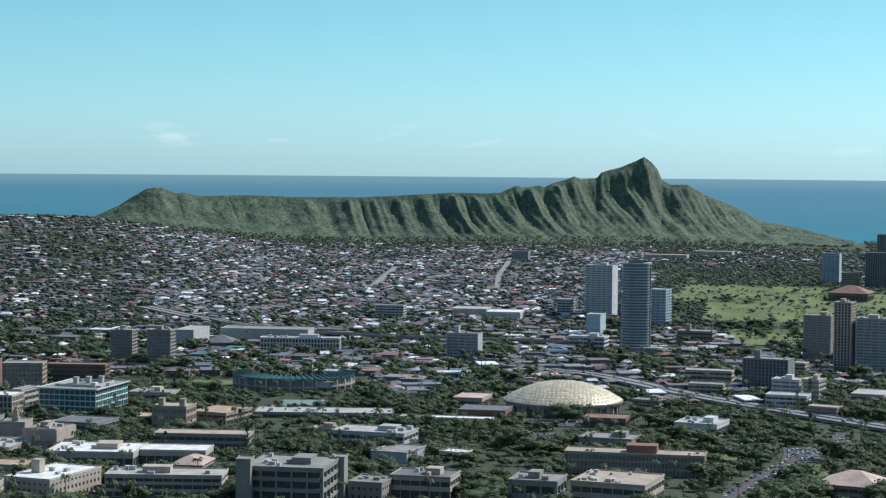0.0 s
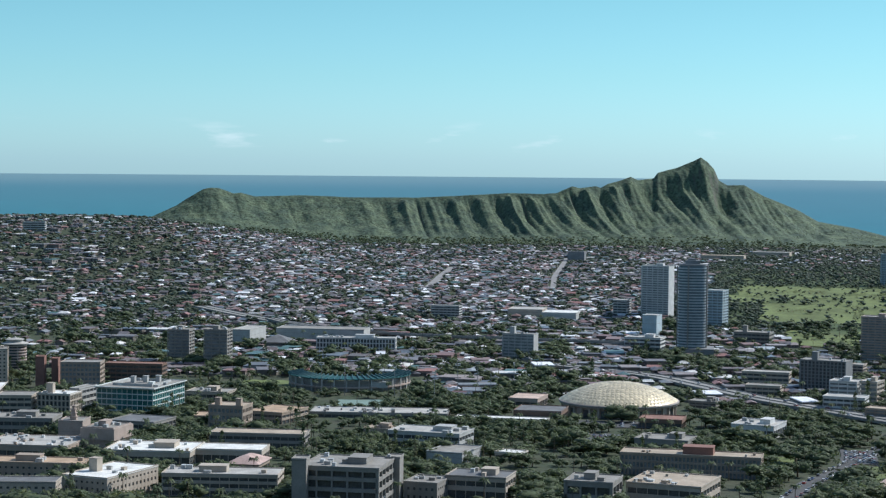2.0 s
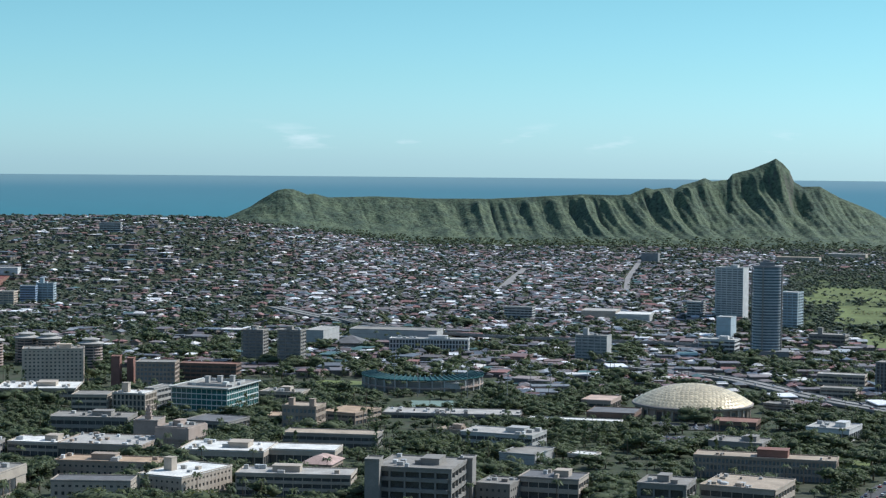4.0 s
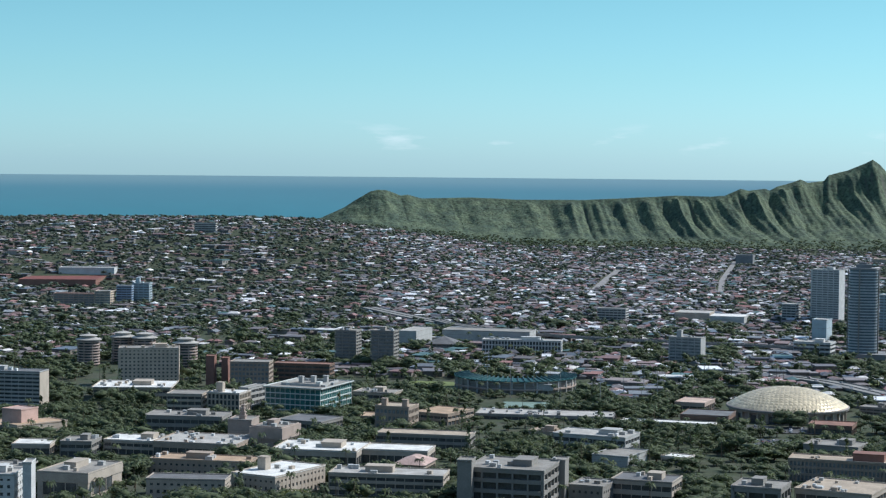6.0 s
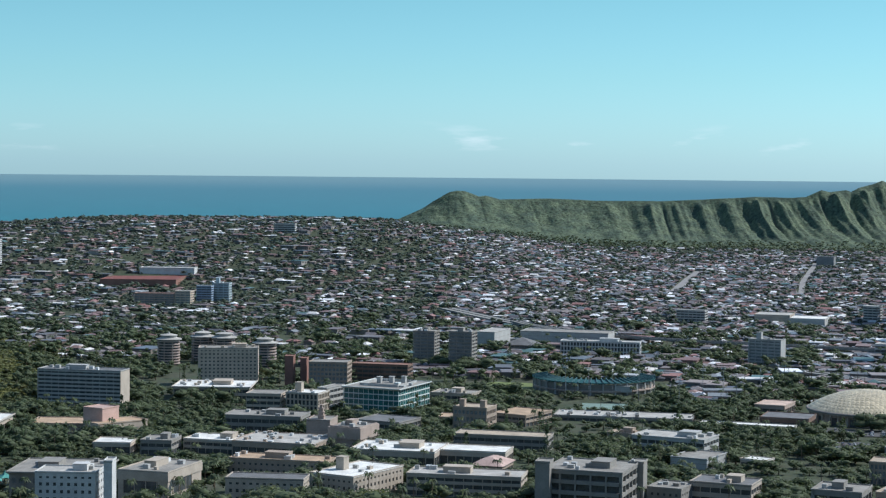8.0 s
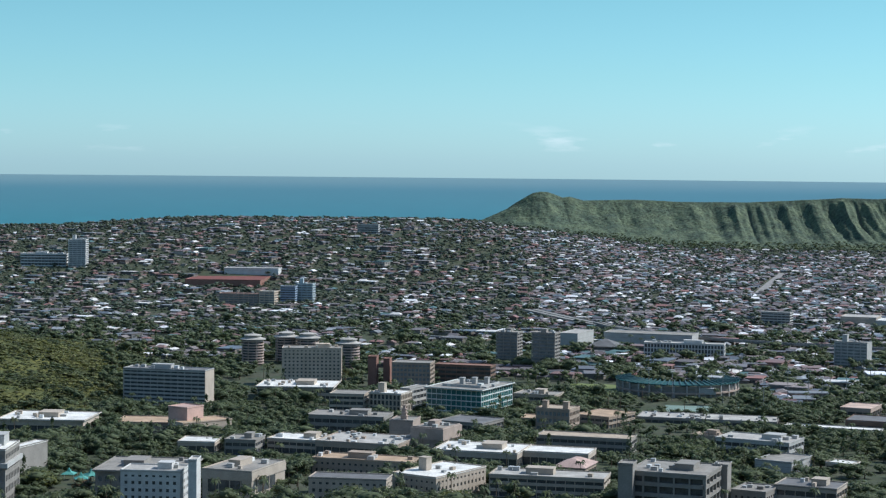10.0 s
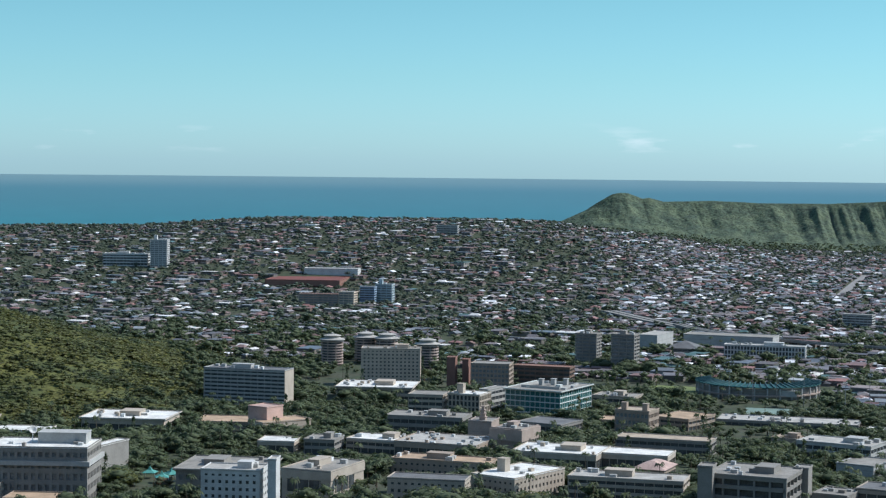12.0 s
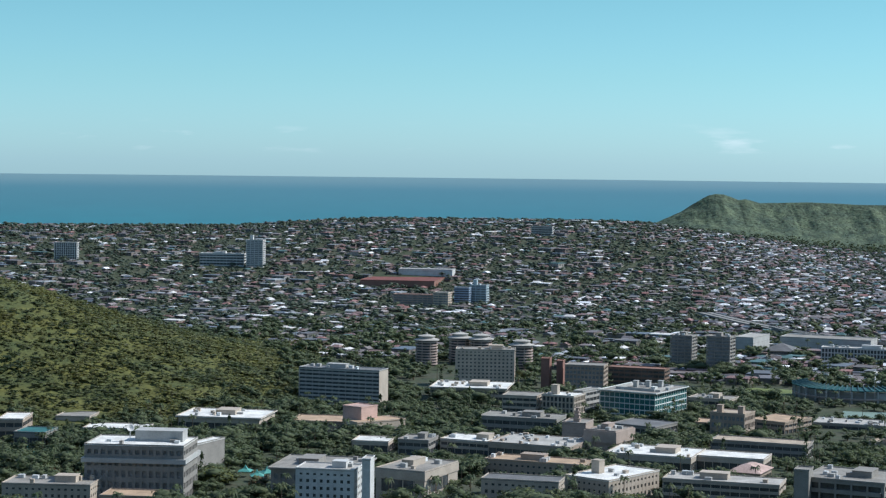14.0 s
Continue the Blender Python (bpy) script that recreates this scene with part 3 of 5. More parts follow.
patch("school_lawn", "bright green verge lawn", -7.08, -5.73, 1804, 1849, "lawn")
patch("school_lawn", "green verge beside the avenue", -11.60, -10.78, 1145, 1216, "lawn")
patch("parking_lot", "pale asphalt parking lot full of cars", -3.89, -2.54, 1287, 1362, "asphalt")
patch("parking_lot", "asphalt parking lot beside the avenue", -11.26, -10.19, 1228, 1309, "asphalt")
patch("park_ground", "dark green park grass under the trees", -15.5, -6.6, 2440, 3660, "park")
patch("parking_lot", "asphalt parking lot beside the arena entrance", -5.0, -2.3, 1404, 1450, "asphalt")

# ---- campus and town buildings ----
building("laboratory_building", "teal-glazed laboratory building with pale concrete frame", 10.66, 1510, 47.5, 60.0, 21.6, 25, 5, "glass", "frame", "grey", "stacks")
building("laboratory_wing", "pale concrete laboratory wing with window bands", 12.35, 1516, 8.2, 30.0, 19.2, 28, 4, "bands", "pale", "grey", "")
building("science_hall", "cream concrete science hall with window bands", 14.27, 1484, 27.5, 26.0, 17.5, 12, 4, "bands", "cream", "grey", "")
building("science_tower", "cream science building with vertical fins and lift shaft", 13.05, 1477, 26.7, 24.0, 18.7, 22, 4, "fins", "cream", "white", "shaft")
building("courtyard_hall", "low grey concrete hall with flat roof", 14.26, 1376, 57.0, 30.0, 12.0, 15, 2, "bands", "grey", "grey", "units")
building("chapel_tower_building", "rose-grey concrete building with overhanging upper storey", 11.66, 1247, 21.3, 26.0, 17.6, 26, 2, "blank", "rose", "grey", "units")
building("stepped_tower", "rose-grey block with a stepped tower on top", 12.61, 1292, 16.4, 22.0, 17.5, 14, 2, "blank", "rose", "grey", "pagoda")
building("long_wing", "long grey teaching wing with dark window bands", 10.62, 1359, 35.4, 34.0, 10.2, 28, 2, "bands", "grey", "slate", "")
building("brown_office", "tan concrete office block with square window grid", 8.01, 1388, 26.0, 22.0, 17.0, 20, 3, "grid", "tan", "tan", "towers")
building("brown_wing", "tan wing with a clay-coloured flat roof", 6.60, 1434, 30.0, 40.0, 8.6, 30, 2, "bands", "tan", "clay", "")
building("brown_annex", "low annex with a clay-coloured flat roof", 8.88, 1439, 9.3, 24.0, 4.6, 10, 1, "bands", "tan", "clay", "")
building("porch_wing", "long two-storey grey wing with a tan roof", 7.13, 1275, 63.9, 22.0, 9.6, 12, 2, "bands", "grey", "tan", "")
building("grey_annex", "low cream annex with flat grey roof", 8.59, 1564, 35.2, 26.0, 10.9, 18, 2, "bands", "cream", "grey", "units")
building("student_hall", "tall cream dormitory slab with recessed vertical windows", 15.41, 1738, 53.5, 24.0, 32.9, 2, 10, "punched", "salmon", "grey", "units")
building("auditorium_roof_hall", "wide low hall with a bright white flat roof", 15.81, 1620, 63.1, 48.0, 11.3, 8, 2, "bands", "cream", "white", "units")
building("slab_office", "long pale slab building with eight bands of windows", 19.68, 1548, 69.8, 20.0, 31.3, 22, 10, "louvre", "pale", "slate", "units")
building("theatre_stage", "plain pink windowless theatre fly tower", 19.17, 1354, 17.2, 18.0, 20.0, 40, 1, "blank", "pink", "pink", "")
building("theatre_house", "plain salmon windowless theatre hall", 18.75, 1346, 20.0, 40.0, 11.0, 58, 1, "blank", "salmon", "clay", "")
building("theatre_lobby", "low theatre lobby with a clay-coloured flat roof", 20.33, 1386, 39.5, 34.0, 7.3, 12, 1, "blank", "tan", "clay", "")
building("pavilion", "low pavilion with a broad overhanging white roof", 23.16, 1384, 60.0, 44.0, 11.2, 16, 1, "bands", "cream", "white", "units")
building("research_library", "large grey concrete library with deep-set windows", 25.68, 1040, 53.8, 34.0, 30.1, 14, 5, "niche", "grey", "white", "dish")
building("research_wing", "white-roofed concrete wing with blank side wall", 23.78, 1121, 7.3, 30.0, 21.0, 32, 3, "blank", "grey", "white", "")
building("museum_hall", "broad concrete hall with a flat grey roof", 20.27, 1062, 47.5, 46.0, 14.7, 14, 2, "niche", "grey", "grey", "units")
building("white_tower_block", "white block with small square windows", 20.08, 980, 30.6, 20.0, 22.5, 14, 6, "punched", "white", "pale", "units")
building("white_stair_fin", "tall narrow white stair tower", 18.91, 969, 4.3, 12.0, 28.2, 10, 1, "blank", "white", "pale", "")
building("art_building", "grey concrete building with very large dark windows", 17.43, 1034, 29.1, 42.0, 17.5, 26, 1, "panel", "cream", "grey", "units")
building("small_hall", "low tan hall with white roof at the foot of the hill", 29.37, 1361, 17.7, 34.0, 13.3, 12, 2, "bands", "tan", "white", "")
building("garden_house", "small low garden hall with a cream roof", 27.56, 1409, 25.0, 26.0, 8.9, 16, 1, "bands", "cream", "grey", "")
building("garden_office", "long low office with a pale flat roof", 26.37, 1344, 43.4, 26.0, 7.0, 14, 1, "bands", "cream", "white", "")
building("old_school", "cream three-storey school building with rooftop boxes", 28.29, 1025, 47.2, 24.0, 11.2, 16, 3, "punched", "cream", "grey", "units")
building("old_school_wing", "tan school wing with brown roof", 25.88, 998, 31.2, 20.0, 7.3, 16, 2, "punched", "tan", "clay", "")
building("row_office", "low cream workshop with white roof", 18.75, 1262, 24.5, 24.0, 6.7, 12, 1, "bands", "cream", "white", "")
building("row_office", "low grey workshop with rooftop boxes", 17.41, 1245, 20.6, 24.0, 9.6, 16, 2, "bands", "grey", "grey", "units")
building("row_office", "low cream workshop with bright roof", 15.74, 1255, 36.3, 28.0, 8.8, 22, 2, "bands", "cream", "white", "units")
building("plant_house", "low building crowded with rooftop machinery", 13.73, 1240, 56.0, 44.0, 9.4, 20, 1, "bands", "tan", "pale", "clutter")
building("lecture_row", "long tan lecture building with rooftop units", 13.75, 1140, 61.6, 22.0, 8.7, 18, 2, "punched", "tan", "clay", "units")
building("dormitory_row", "long cream dormitory with a slate-grey roof", 14.23, 1022, 42.3, 18.0, 12.6, 12, 3, "punched", "cream", "slate", "")
building("white_roof_hall", "cream hall with small windows and a glaring white roof", 11.55, 1056, 29.0, 50.0, 12.2, 34, 3, "punched", "cream", "white", "shaft")
building("white_low_row", "long low hall with white roofs", 10.27, 1193, 54.1, 40.0, 9.6, 14, 1, "bands", "cream", "white", "units")
building("white_low_row", "long low wing with a white roof", 7.95, 1191, 42.0, 26.0, 8.9, 12, 1, "bands", "cream", "white", "")
building("office_bands", "three-storey cream office with dark window bands", 8.22, 1048, 63.6, 24.0, 11.8, 10, 3, "bands", "cream", "pale", "units")
building("terracotta_hall", "small hall with a terracotta roof", 7.45, 1138, 18.3, 26.0, 6.6, 16, 1, "bands", "tan", "pink", "")
building("concrete_library", "grey concrete library with deep dark bands", 4.46, 1000, 41.7, 40.0, 22.5, 14, 4, "deep", "grey", "grey", "units")
building("concrete_stair", "blank grey concrete stair tower", 5.90, 985, 7.6, 12.0, 26.2, 10, 1, "blank", "grey", "grey", "")
building("concrete_stair", "blank grey concrete stair tower", 3.08, 1017, 7.6, 12.0, 23.5, 10, 1, "blank", "grey", "grey", "")
building("white_complex", "pale stepped two-storey complex", 1.99, 1274, 50.6, 30.0, 11.1, 20, 2, "bands", "pale", "pale", "units")
building("slate_hall", "low hall with a wide grey roof", 1.28, 1198, 24.1, 34.0, 7.0, 22, 1, "blank", "pale", "grey", "")
building("corner_hall", "grey hall with cluttered roof", 2.09, 1024, 18.8, 24.0, 10.2, 18, 2, "punched", "grey", "grey", "clutter")
building("corner_hall", "cream hall with dark flat roof", 0.47, 1035, 33.5, 24.0, 12.2, 14, 2, "bands", "cream", "slate", "units")
building("canteen", "grey concrete block with tall dark bays", -2.92, 997, 25.8, 26.0, 15.5, 12, 2, "deep", "grey", "grey", "units")
building("courtyard_office", "cream office with roof courtyards", -5.32, 1021, 40.7, 40.0, 13.0, 16, 2, "bands", "cream", "tan", "clutter")
building("long_tan_school", "long tan school building with brick-red window fins", -5.84, 1148, 83.7, 20.0, 12.8, 6, 3, "slim", "tan", "tan", "penthouse")
building("grey_school", "low grey school block with flat roof", -5.06, 1271, 35.9, 26.0, 8.9, 14, 1, "bands", "grey", "grey", "units")
building("solar_shed", "dark shed with a panel-covered roof", -1.32, 1452, 36.4, 34.0, 8.5, 10, 1, "bands", "brown", "slate", "")
building("ticket_hall", "pinkish flat-roofed hall beside the arena", -0.93, 1561, 24.6, 36.0, 7.3, 14, 1, "bands", "rose", "salmon", "")
building("red_shed", "dark shed with a rust-coloured ribbed roof", -4.96, 1421, 32.0, 26.0, 6.6, 8, 1, "bands", "brown", "rust", "")
building("clinic", "low white clinic with flat roof", -7.81, 1383, 31.3, 34.0, 8.8, 16, 1, "bands", "white", "pale", "units")
building("tiled_lodge", "lodge with a large orange-tan tiled roof", -12.31, 1069, 33.8, 30.0, 9.1, 14, 2, "bands", "tan", "salmon", "")
building("red_lodge", "small house block with a red roof", -11.98, 1288, 16.1, 22.0, 5.1, 12, 1, "bands", "tan", "rust", "")
building("solar_field_hall", "very wide low hall covered with white panels", 3.51, 1471, 105.8, 34.0, 3.9, 6, 1, "bands", "grey", "pale", "clutter")
building("dormitory_block", "tan dormitory with a grid of windows", 12.37, 1695, 34.5, 24.0, 23.9, 10, 6, "grid", "tan", "grey", "")
building("dormitory_link", "long brown dormitory with a rust roof edge", 10.82, 1758, 54.2, 18.0, 16.3, 16, 4, "bands", "brown", "rust", "")
building("brick_stair", "windowless brick-red stair tower", 13.58, 1711, 7.7, 14.0, 27.3, 8, 1, "blank", "brick", "rust", "")
building("brick_stair", "windowless brick-red stair tower", 13.15, 1713, 5.7, 14.0, 25.3, 8, 1, "blank", "brick", "rust", "")
building("apartment_tower", "grey apartment tower with balcony bands", 9.49, 1918, 22.3, 20.0, 35.7, 16, 11, "balcony", "grey", "grey", "units")
building("apartment_tower", "grey apartment tower with balcony bands", 8.39, 1884, 23.7, 20.0, 38.0, 16, 11, "balcony", "grey", "grey", "units")
building("warehouse", "large white warehouse with a plain wall", 7.47, 2188, 21.5, 60.0, 16.5, 18, 1, "blank", "pale", "pale", "")
building("warehouse", "long pale windowless warehouse with flat roof", 5.25, 2236, 104.0, 40.0, 12.5, 12, 1, "blank", "pale", "grey", "")
building("pyramid_hall", "grey-roofed hall with tiered eaves", 6.61, 2134, 34.3, 34.0, 6.2, 10, 2, "bands", "grey", "slate", "")
building("row_apartments", "row of white apartments with blue shadows between bays", 4.25, 2077, 86.2, 20.0, 15.2, 6, 3, "fins", "white", "pale", "units")
building("slab_apartments", "pale apartment block with balcony rows", -0.67, 2008, 34.7, 16.0, 26.1, 18, 8, "balcony", "pale", "grey", "shaft")
building("clinic_block", "white clinic block with dark ground floor", -4.40, 2144, 41.3, 24.0, 13.9, 14, 3, "bands", "white", "pale", "units")
building("blue_block", "plain pale blue windowless block", -4.61, 2316, 17.8, 24.0, 25.9, 16, 4, "blank", "bluewhite", "pale", "")
building("garage_block", "grey open-sided parking block", -7.61, 2237, 41.9, 24.0, 14.3, 12, 3, "bands", "grey", "grey", "shaft")
building("white_hotel", "tall white hotel slab with balconies", -4.76, 2544, 38.7, 19.5, 67.2, 22, 22, "balcony", "white", "pale", "units")
building("hotel_annex", "pale blue apartment block with balconies", -6.54, 2448, 20.7, 23.9, 46.6, 18, 13, "balcony", "bluewhite", "pale", "")
building("far_slab", "pale apartment slab among houses", 1.55, 2494, 38.1, 17.7, 16.9, 14, 5, "bands", "pale", "grey", "")
building("far_office", "pale office block among houses", -3.71, 2547, 19.0, 21.5, 21.0, 18, 6, "bands", "pale", "pale", "")
building("park_tower", "mauve apartment tower with balcony stacks", -11.18, 2061, 29.4, 22.0, 47.8, 10, 17, "balcony", "rose", "grey", "units")
building("park_tower", "tall mauve apartment tower with pale edges", -11.93, 1937, 17.1, 22.0, 68.9, 12, 24, "fins", "mauve", "grey", "units")
building("park_tower", "pale apartment tower with horizontal balconies", -12.87, 1938, 38.2, 24.0, 53.5, 10, 18, "balcony", "pale", "grey", "units")
building("dark_block", "dark grey apartment block with tall recesses", -9.74, 1740, 41.9, 22.0, 27.3, 16, 9, "fins", "slate", "grey", "shaft")
building("dark_block_annex", "small cream annex apartment block", -10.69, 1872, 11.4, 16.0, 13.0, 14, 4, "bands", "cream", "pale", "")
building("white_flats", "white walk-up apartments with balconies", -10.32, 1646, 23.6, 20.0, 18.2, 14, 5, "balcony", "white", "pale", "units")
building("white_flats", "cream walk-up apartments with balconies", -11.07, 1634, 15.0, 20.0, 19.8, 18, 5, "balcony", "cream", "pale", "units")
building("white_flats", "white three-storey apartments with flat roof", -10.33, 1578, 33.6, 22.0, 11.9, 10, 3, "bands", "white", "pale", "")
building("long_flats", "long cream low apartment building", -8.01, 1773, 43.1, 18.0, 12.5, 8, 3, "bands", "cream", "pale", "")
building("long_flats", "low apartment building with pale roof", -7.95, 1692, 30.7, 18.0, 7.9, 10, 2, "bands", "cream", "grey", "")
building("right_store", "wide low store with white roof", -12.74, 1632, 27.6, 40.0, 10.3, 10, 2, "bands", "cream", "pale", "")
building("hilltop_tower", "tall pale apartment tower in the far town", 22.33, 3038, 27.2, 19.5, 41.9, 14, 14, "balcony", "white", "pale", "shaft")
building("hilltop_clinic", "white clinic block in the far town", 23.30, 3062, 70.8, 26.6, 17.8, 12, 4, "bands", "white", "pale", "units")
building("hilltop_block", "white apartment block in the far town", 27.89, 3122, 36.2, 17.6, 26.1, 12, 7, "fins", "white", "tan", "")
building("mall", "long low mall with a dull red roof", 17.92, 2880, 112.0, 105.0, 4.6, 10, 1, "blank", "brick", "red", "")
building("mall", "long plain white windowless mall wing", 17.2, 2950, 84.0, 30.0, 8.0, 10, 1, "blank", "white", "pale", "")
building("garden_flats", "rose apartment block with white bays", 17.58, 2643, 56.0, 17.2, 16.0, 14, 5, "balcony", "rose", "rust", "")
building("garden_flats", "white apartment block with narrow bays", 16.73, 2631, 22.2, 17.3, 20.5, 18, 6, "balcony", "salmon", "pale", "")
building("blue_flats", "dark blue-grey apartment block with window bands", 16.12, 2672, 21.0, 17.1, 23.0, 12, 7, "louvre", "bluegrey", "grey", "")
building("blue_flats", "pale blue apartment block with balconies", 15.62, 2690, 24.0, 17.1, 24.5, 14, 7, "balcony", "bluewhite", "grey", "shaft")
building("far_terrace", "blue-grey terrace block on the ridge", 13.75, 3357, 37.1, 17.2, 15.0, 10, 4, "louvre", "pale", "grey", "")
building("shore_hotel", "pale blue hotel by the shore", -11.53, 3028, 26.4, 16.0, 48.1, 12, 18, "balcony", "bluewhite", "pale", "")
building("shore_hotel", "tan hotel block near the shore", -12.08, 2967, 25.2, 16.2, 24.0, 10, 8, "bands", "tan", "pale", "")
building("shore_hotel", "dark hotel with white fins near the shore", -12.89, 2979, 38.8, 17.9, 54.0, 8, 18, "fins", "slate", "pale", "")
building("shore_hotel", "grey high hotel by the shore", -13.12, 3589, 36.2, 16.7, 44.3, 8, 14, "fins", "grey", "pale", "")
building("park_hall", "wide hall with a brown hipped roof", -12.10, 2782, 56.3, 46.8, 11.1, 12, 1, "bands", "brown", "rust", "")
building("school_block", "dark school block below the mountain", -2.34, 3437, 30.6, 17.0, 16.2, 12, 4, "blank", "slate", "pale", "")
building("far_shed", "long pale roofed shed below the mountain", -8.11, 3610, 69.0, 33.5, 7.4, 8, 1, "blank", "cream", "pale", "")
building("far_shed", "long tan roofed shed below the mountain", -6.69, 3513, 77.7, 33.8, 7.2, 8, 1, "blank", "cream", "tan", "")
building("far_shed", "wide store with flat white roof", -0.88, 2538, 45.8, 49.0, 8.9, 8, 1, "blank", "cream", "pale", "")
building("far_shed", "wide store with flat white roof", -1.90, 2507, 45.0, 49.3, 8.8, 8, 1, "blank", "pale", "white", "")
building("canopy_hall", "garden hall under a dark teal canopy roof", 28.76, 1304, 21.8, 26.0, 9.7, 20, 1, "bands", "grey", "teal", "")

building("walkup_flats", "low grey walk-up apartments beside the freeway", -6.23, 1547, 23.0, 16.0, 8.0, 20, 3, "bands", "grey", "grey", "units")
building("walkup_flats", "low tan walk-up apartments beside the freeway", -11.4, 1530, 24.0, 16.0, 8.0, 18, 3, "balcony", "tan", "tan", "")
building("white_roof_pavilion", "small pavilion with a bright white flat roof among trees", -0.44, 1205, 17.0, 14.0, 5.0, 24, 1, "bands", "cream", "white", "")
building("white_canopy_row", "long low canopy with a white flat roof beside the arena", -0.15, 1425, 70.0, 14.0, 4.0, 10, 1, "bands", "grey", "white", "")
keep_free(spot(22.1, 1092), 22, 20, 24)
building("garden_hall", "low hall with a tan roof between shade trees", 3.3, 1330, 30.0, 16.0, 6.0, 24, 1, "bands", "tan", "tan", "units")

# ---- landmarks ----


def arena():
    at = spot(-3.65, 1512)
    top = thing("arena", "round arena with a pale golden faceted dome roof", "arena", at, -3.65)
    keep_free(at, 0, 50, 50)
    keep_free(spot(-3.5, 1432), 0, 42, 16)
    gold = mat("dome_panels", (0.66, 0.555, 0.37), 0.38, 0.16, 8.0, island=0.16, metal=0.25)
    Rs, rise, h = 46.5, 14.0, 11.0
    part("drum_wall", lathe("drum_wall", [(44, -4), (44, h - 2.6), (46.6, h - 2.4), (47.2, h - 2.2), (47.2, h), (46, h + 0.2)], WALL["rose"], 72, shade=False), top)
    part("eaves_band", lathe("eaves_band", [(47.3, h - 1.4), (47.7, h - 1.3), (47.7, h - 0.2), (47.2, h - 0.1)], WALL["grey"], 72), top)
    col = boxes("column", [(-0.7, 0.7, -0.9, 0.9, -3, h - 2.4)], WALL["cream"])
    glass = boxes("entrance_glazing", [(-2.4, 2.4, -0.12, 0.12, 0.6, h - 4.2)], dark_glass)
    for k in range(36):
        a = radians(k * 10)
        part("column", col, top, (44.6 * math.cos(a), 44.6 * math.sin(a), 0), k * 10 + 90)
        b = a + radians(5)
        if k % 2:
            part("entrance_glazing", glass, top, (44.05 * math.cos(b), 44.05 * math.sin(b), 0), k * 10 + 95)
    ball = (Rs * Rs + rise * rise) / (2 * rise)

    def cap(q):
        return h + 0.2 + math.sqrt(ball * ball - q * q) - (ball - rise)

    part("dome_base", lathe("dome_base", [(Rs * k / 14, cap(Rs * k / 14) - 0.35) for k in range(15)], dark_metal, 72), top)
    verts, faces, rng = [], [], random.Random(4)
    for k in range(14):
        q0, q1 = Rs * k / 14 + 0.03, Rs * (k + 1) / 14 - 0.03
        n = max(6, round(2 * math.pi * (q0 + q1) / 2 / 3.6))
        for j in range(n):
            a0, a1 = 2 * math.pi * (j + 0.5 * (k % 2) + 0.012) / n, 2 * math.pi * (j + 0.5 * (k % 2) + 0.988) / n
            am, qm, up = (a0 + a1) / 2, (q0 + q1) / 2, 0.30 + rng.uniform(-0.1, 0.1)
            base = len(verts)
            for q, a, e in ((q0, a0, 0), (q0, a1, 0), (q1, a1, 0), (q1, a0, 0), (qm, am, up)):
                verts.append((q * math.cos(a), q * math.sin(a), cap(q) + e + rng.uniform(-0.04, 0.04)))
            faces += [(base, base + 3, base + 4), (base + 3, base + 2, base + 4), (base + 2, base + 1, base + 4), (base + 1, base, base + 4)]
    part("dome_roof", mesh_of("dome_roof", verts, faces, [gold]), top, label="pale golden faceted dome panels", kind="stuff")


arena()


def stadium():
    at = spot(4.45, 1706)
    top = thing("stadium", "curved grandstand under a teal ribbed roof", "stadium", at, 4.45)
    keep_free(at, 0, 55, 48)
    teal = mat("teal_roof", (0.022, 0.095, 0.095), 0.5, 0.2, 6.0)
    lo, hi = 170.0, 370.0
    part("rear_wall", lathe("rear_wall", [(52, -3), (52, 8.5), (53, 8.8), (53, 10.5), (51, 10.6)], WALL["grey"], 60, (lo, hi), False), top)
    part("concourse", lathe("concourse", [(54.5, 4.0), (54.5, 5.2), (51.8, 5.3), (51.8, 4.0)], WALL["rose"], 60, (lo, hi), False), top)
    part("stand", lathe("stand", [(51, 9), (30, 1.5), (30, -2)], WALL["grey"], 60, (lo, hi), False), top)
    part("roof", lathe("roof", [(55, 11.6), (55, 12.2), (42, 13.9), (42, 13.3), (55, 11.6)], teal, 60, (lo, hi), False), top)
    rib = mesh_of("roof_rib", [(41.5, -0.35, 13.9), (55, -0.35, 12.1), (55, 0.35, 12.1), (41.5, 0.35, 13.9), (41.5, -0.35, 15.4), (55, -0.35, 12.9), (55, 0.35, 12.9), (41.5, 0.35, 15.4)],
                  [(4, 5, 6, 7), (0, 1, 5, 4), (2, 3, 7, 6), (1, 2, 6, 5), (3, 0, 4, 7)], [WALL["teal"]])
    col = boxes("column", [(-0.6, 0.6, -0.6, 0.6, -3, 12.0)], WALL["pale"])
    for k in range(34):
        a = lo + (hi - lo) * (k + 0.5) / 34
        part("roof_rib", rib, top, (0, 0, 0), a)
        if k % 2 == 0:
            part("column", col, top, (53.8 * math.cos(radians(a)), 53.8 * math.sin(radians(a)), 0), a)
    part("press_box", boxes("press_box", [(-9, 9, -3, 3, 0, 5), (-9.4, 9.4, -3.4, 3.4, 5, 5.4), (-8.5, 8.5, -3.08, 3.08, 1.6, 3.2)], WALL["pale"]), top, (24, -46, 4.0))


stadium()


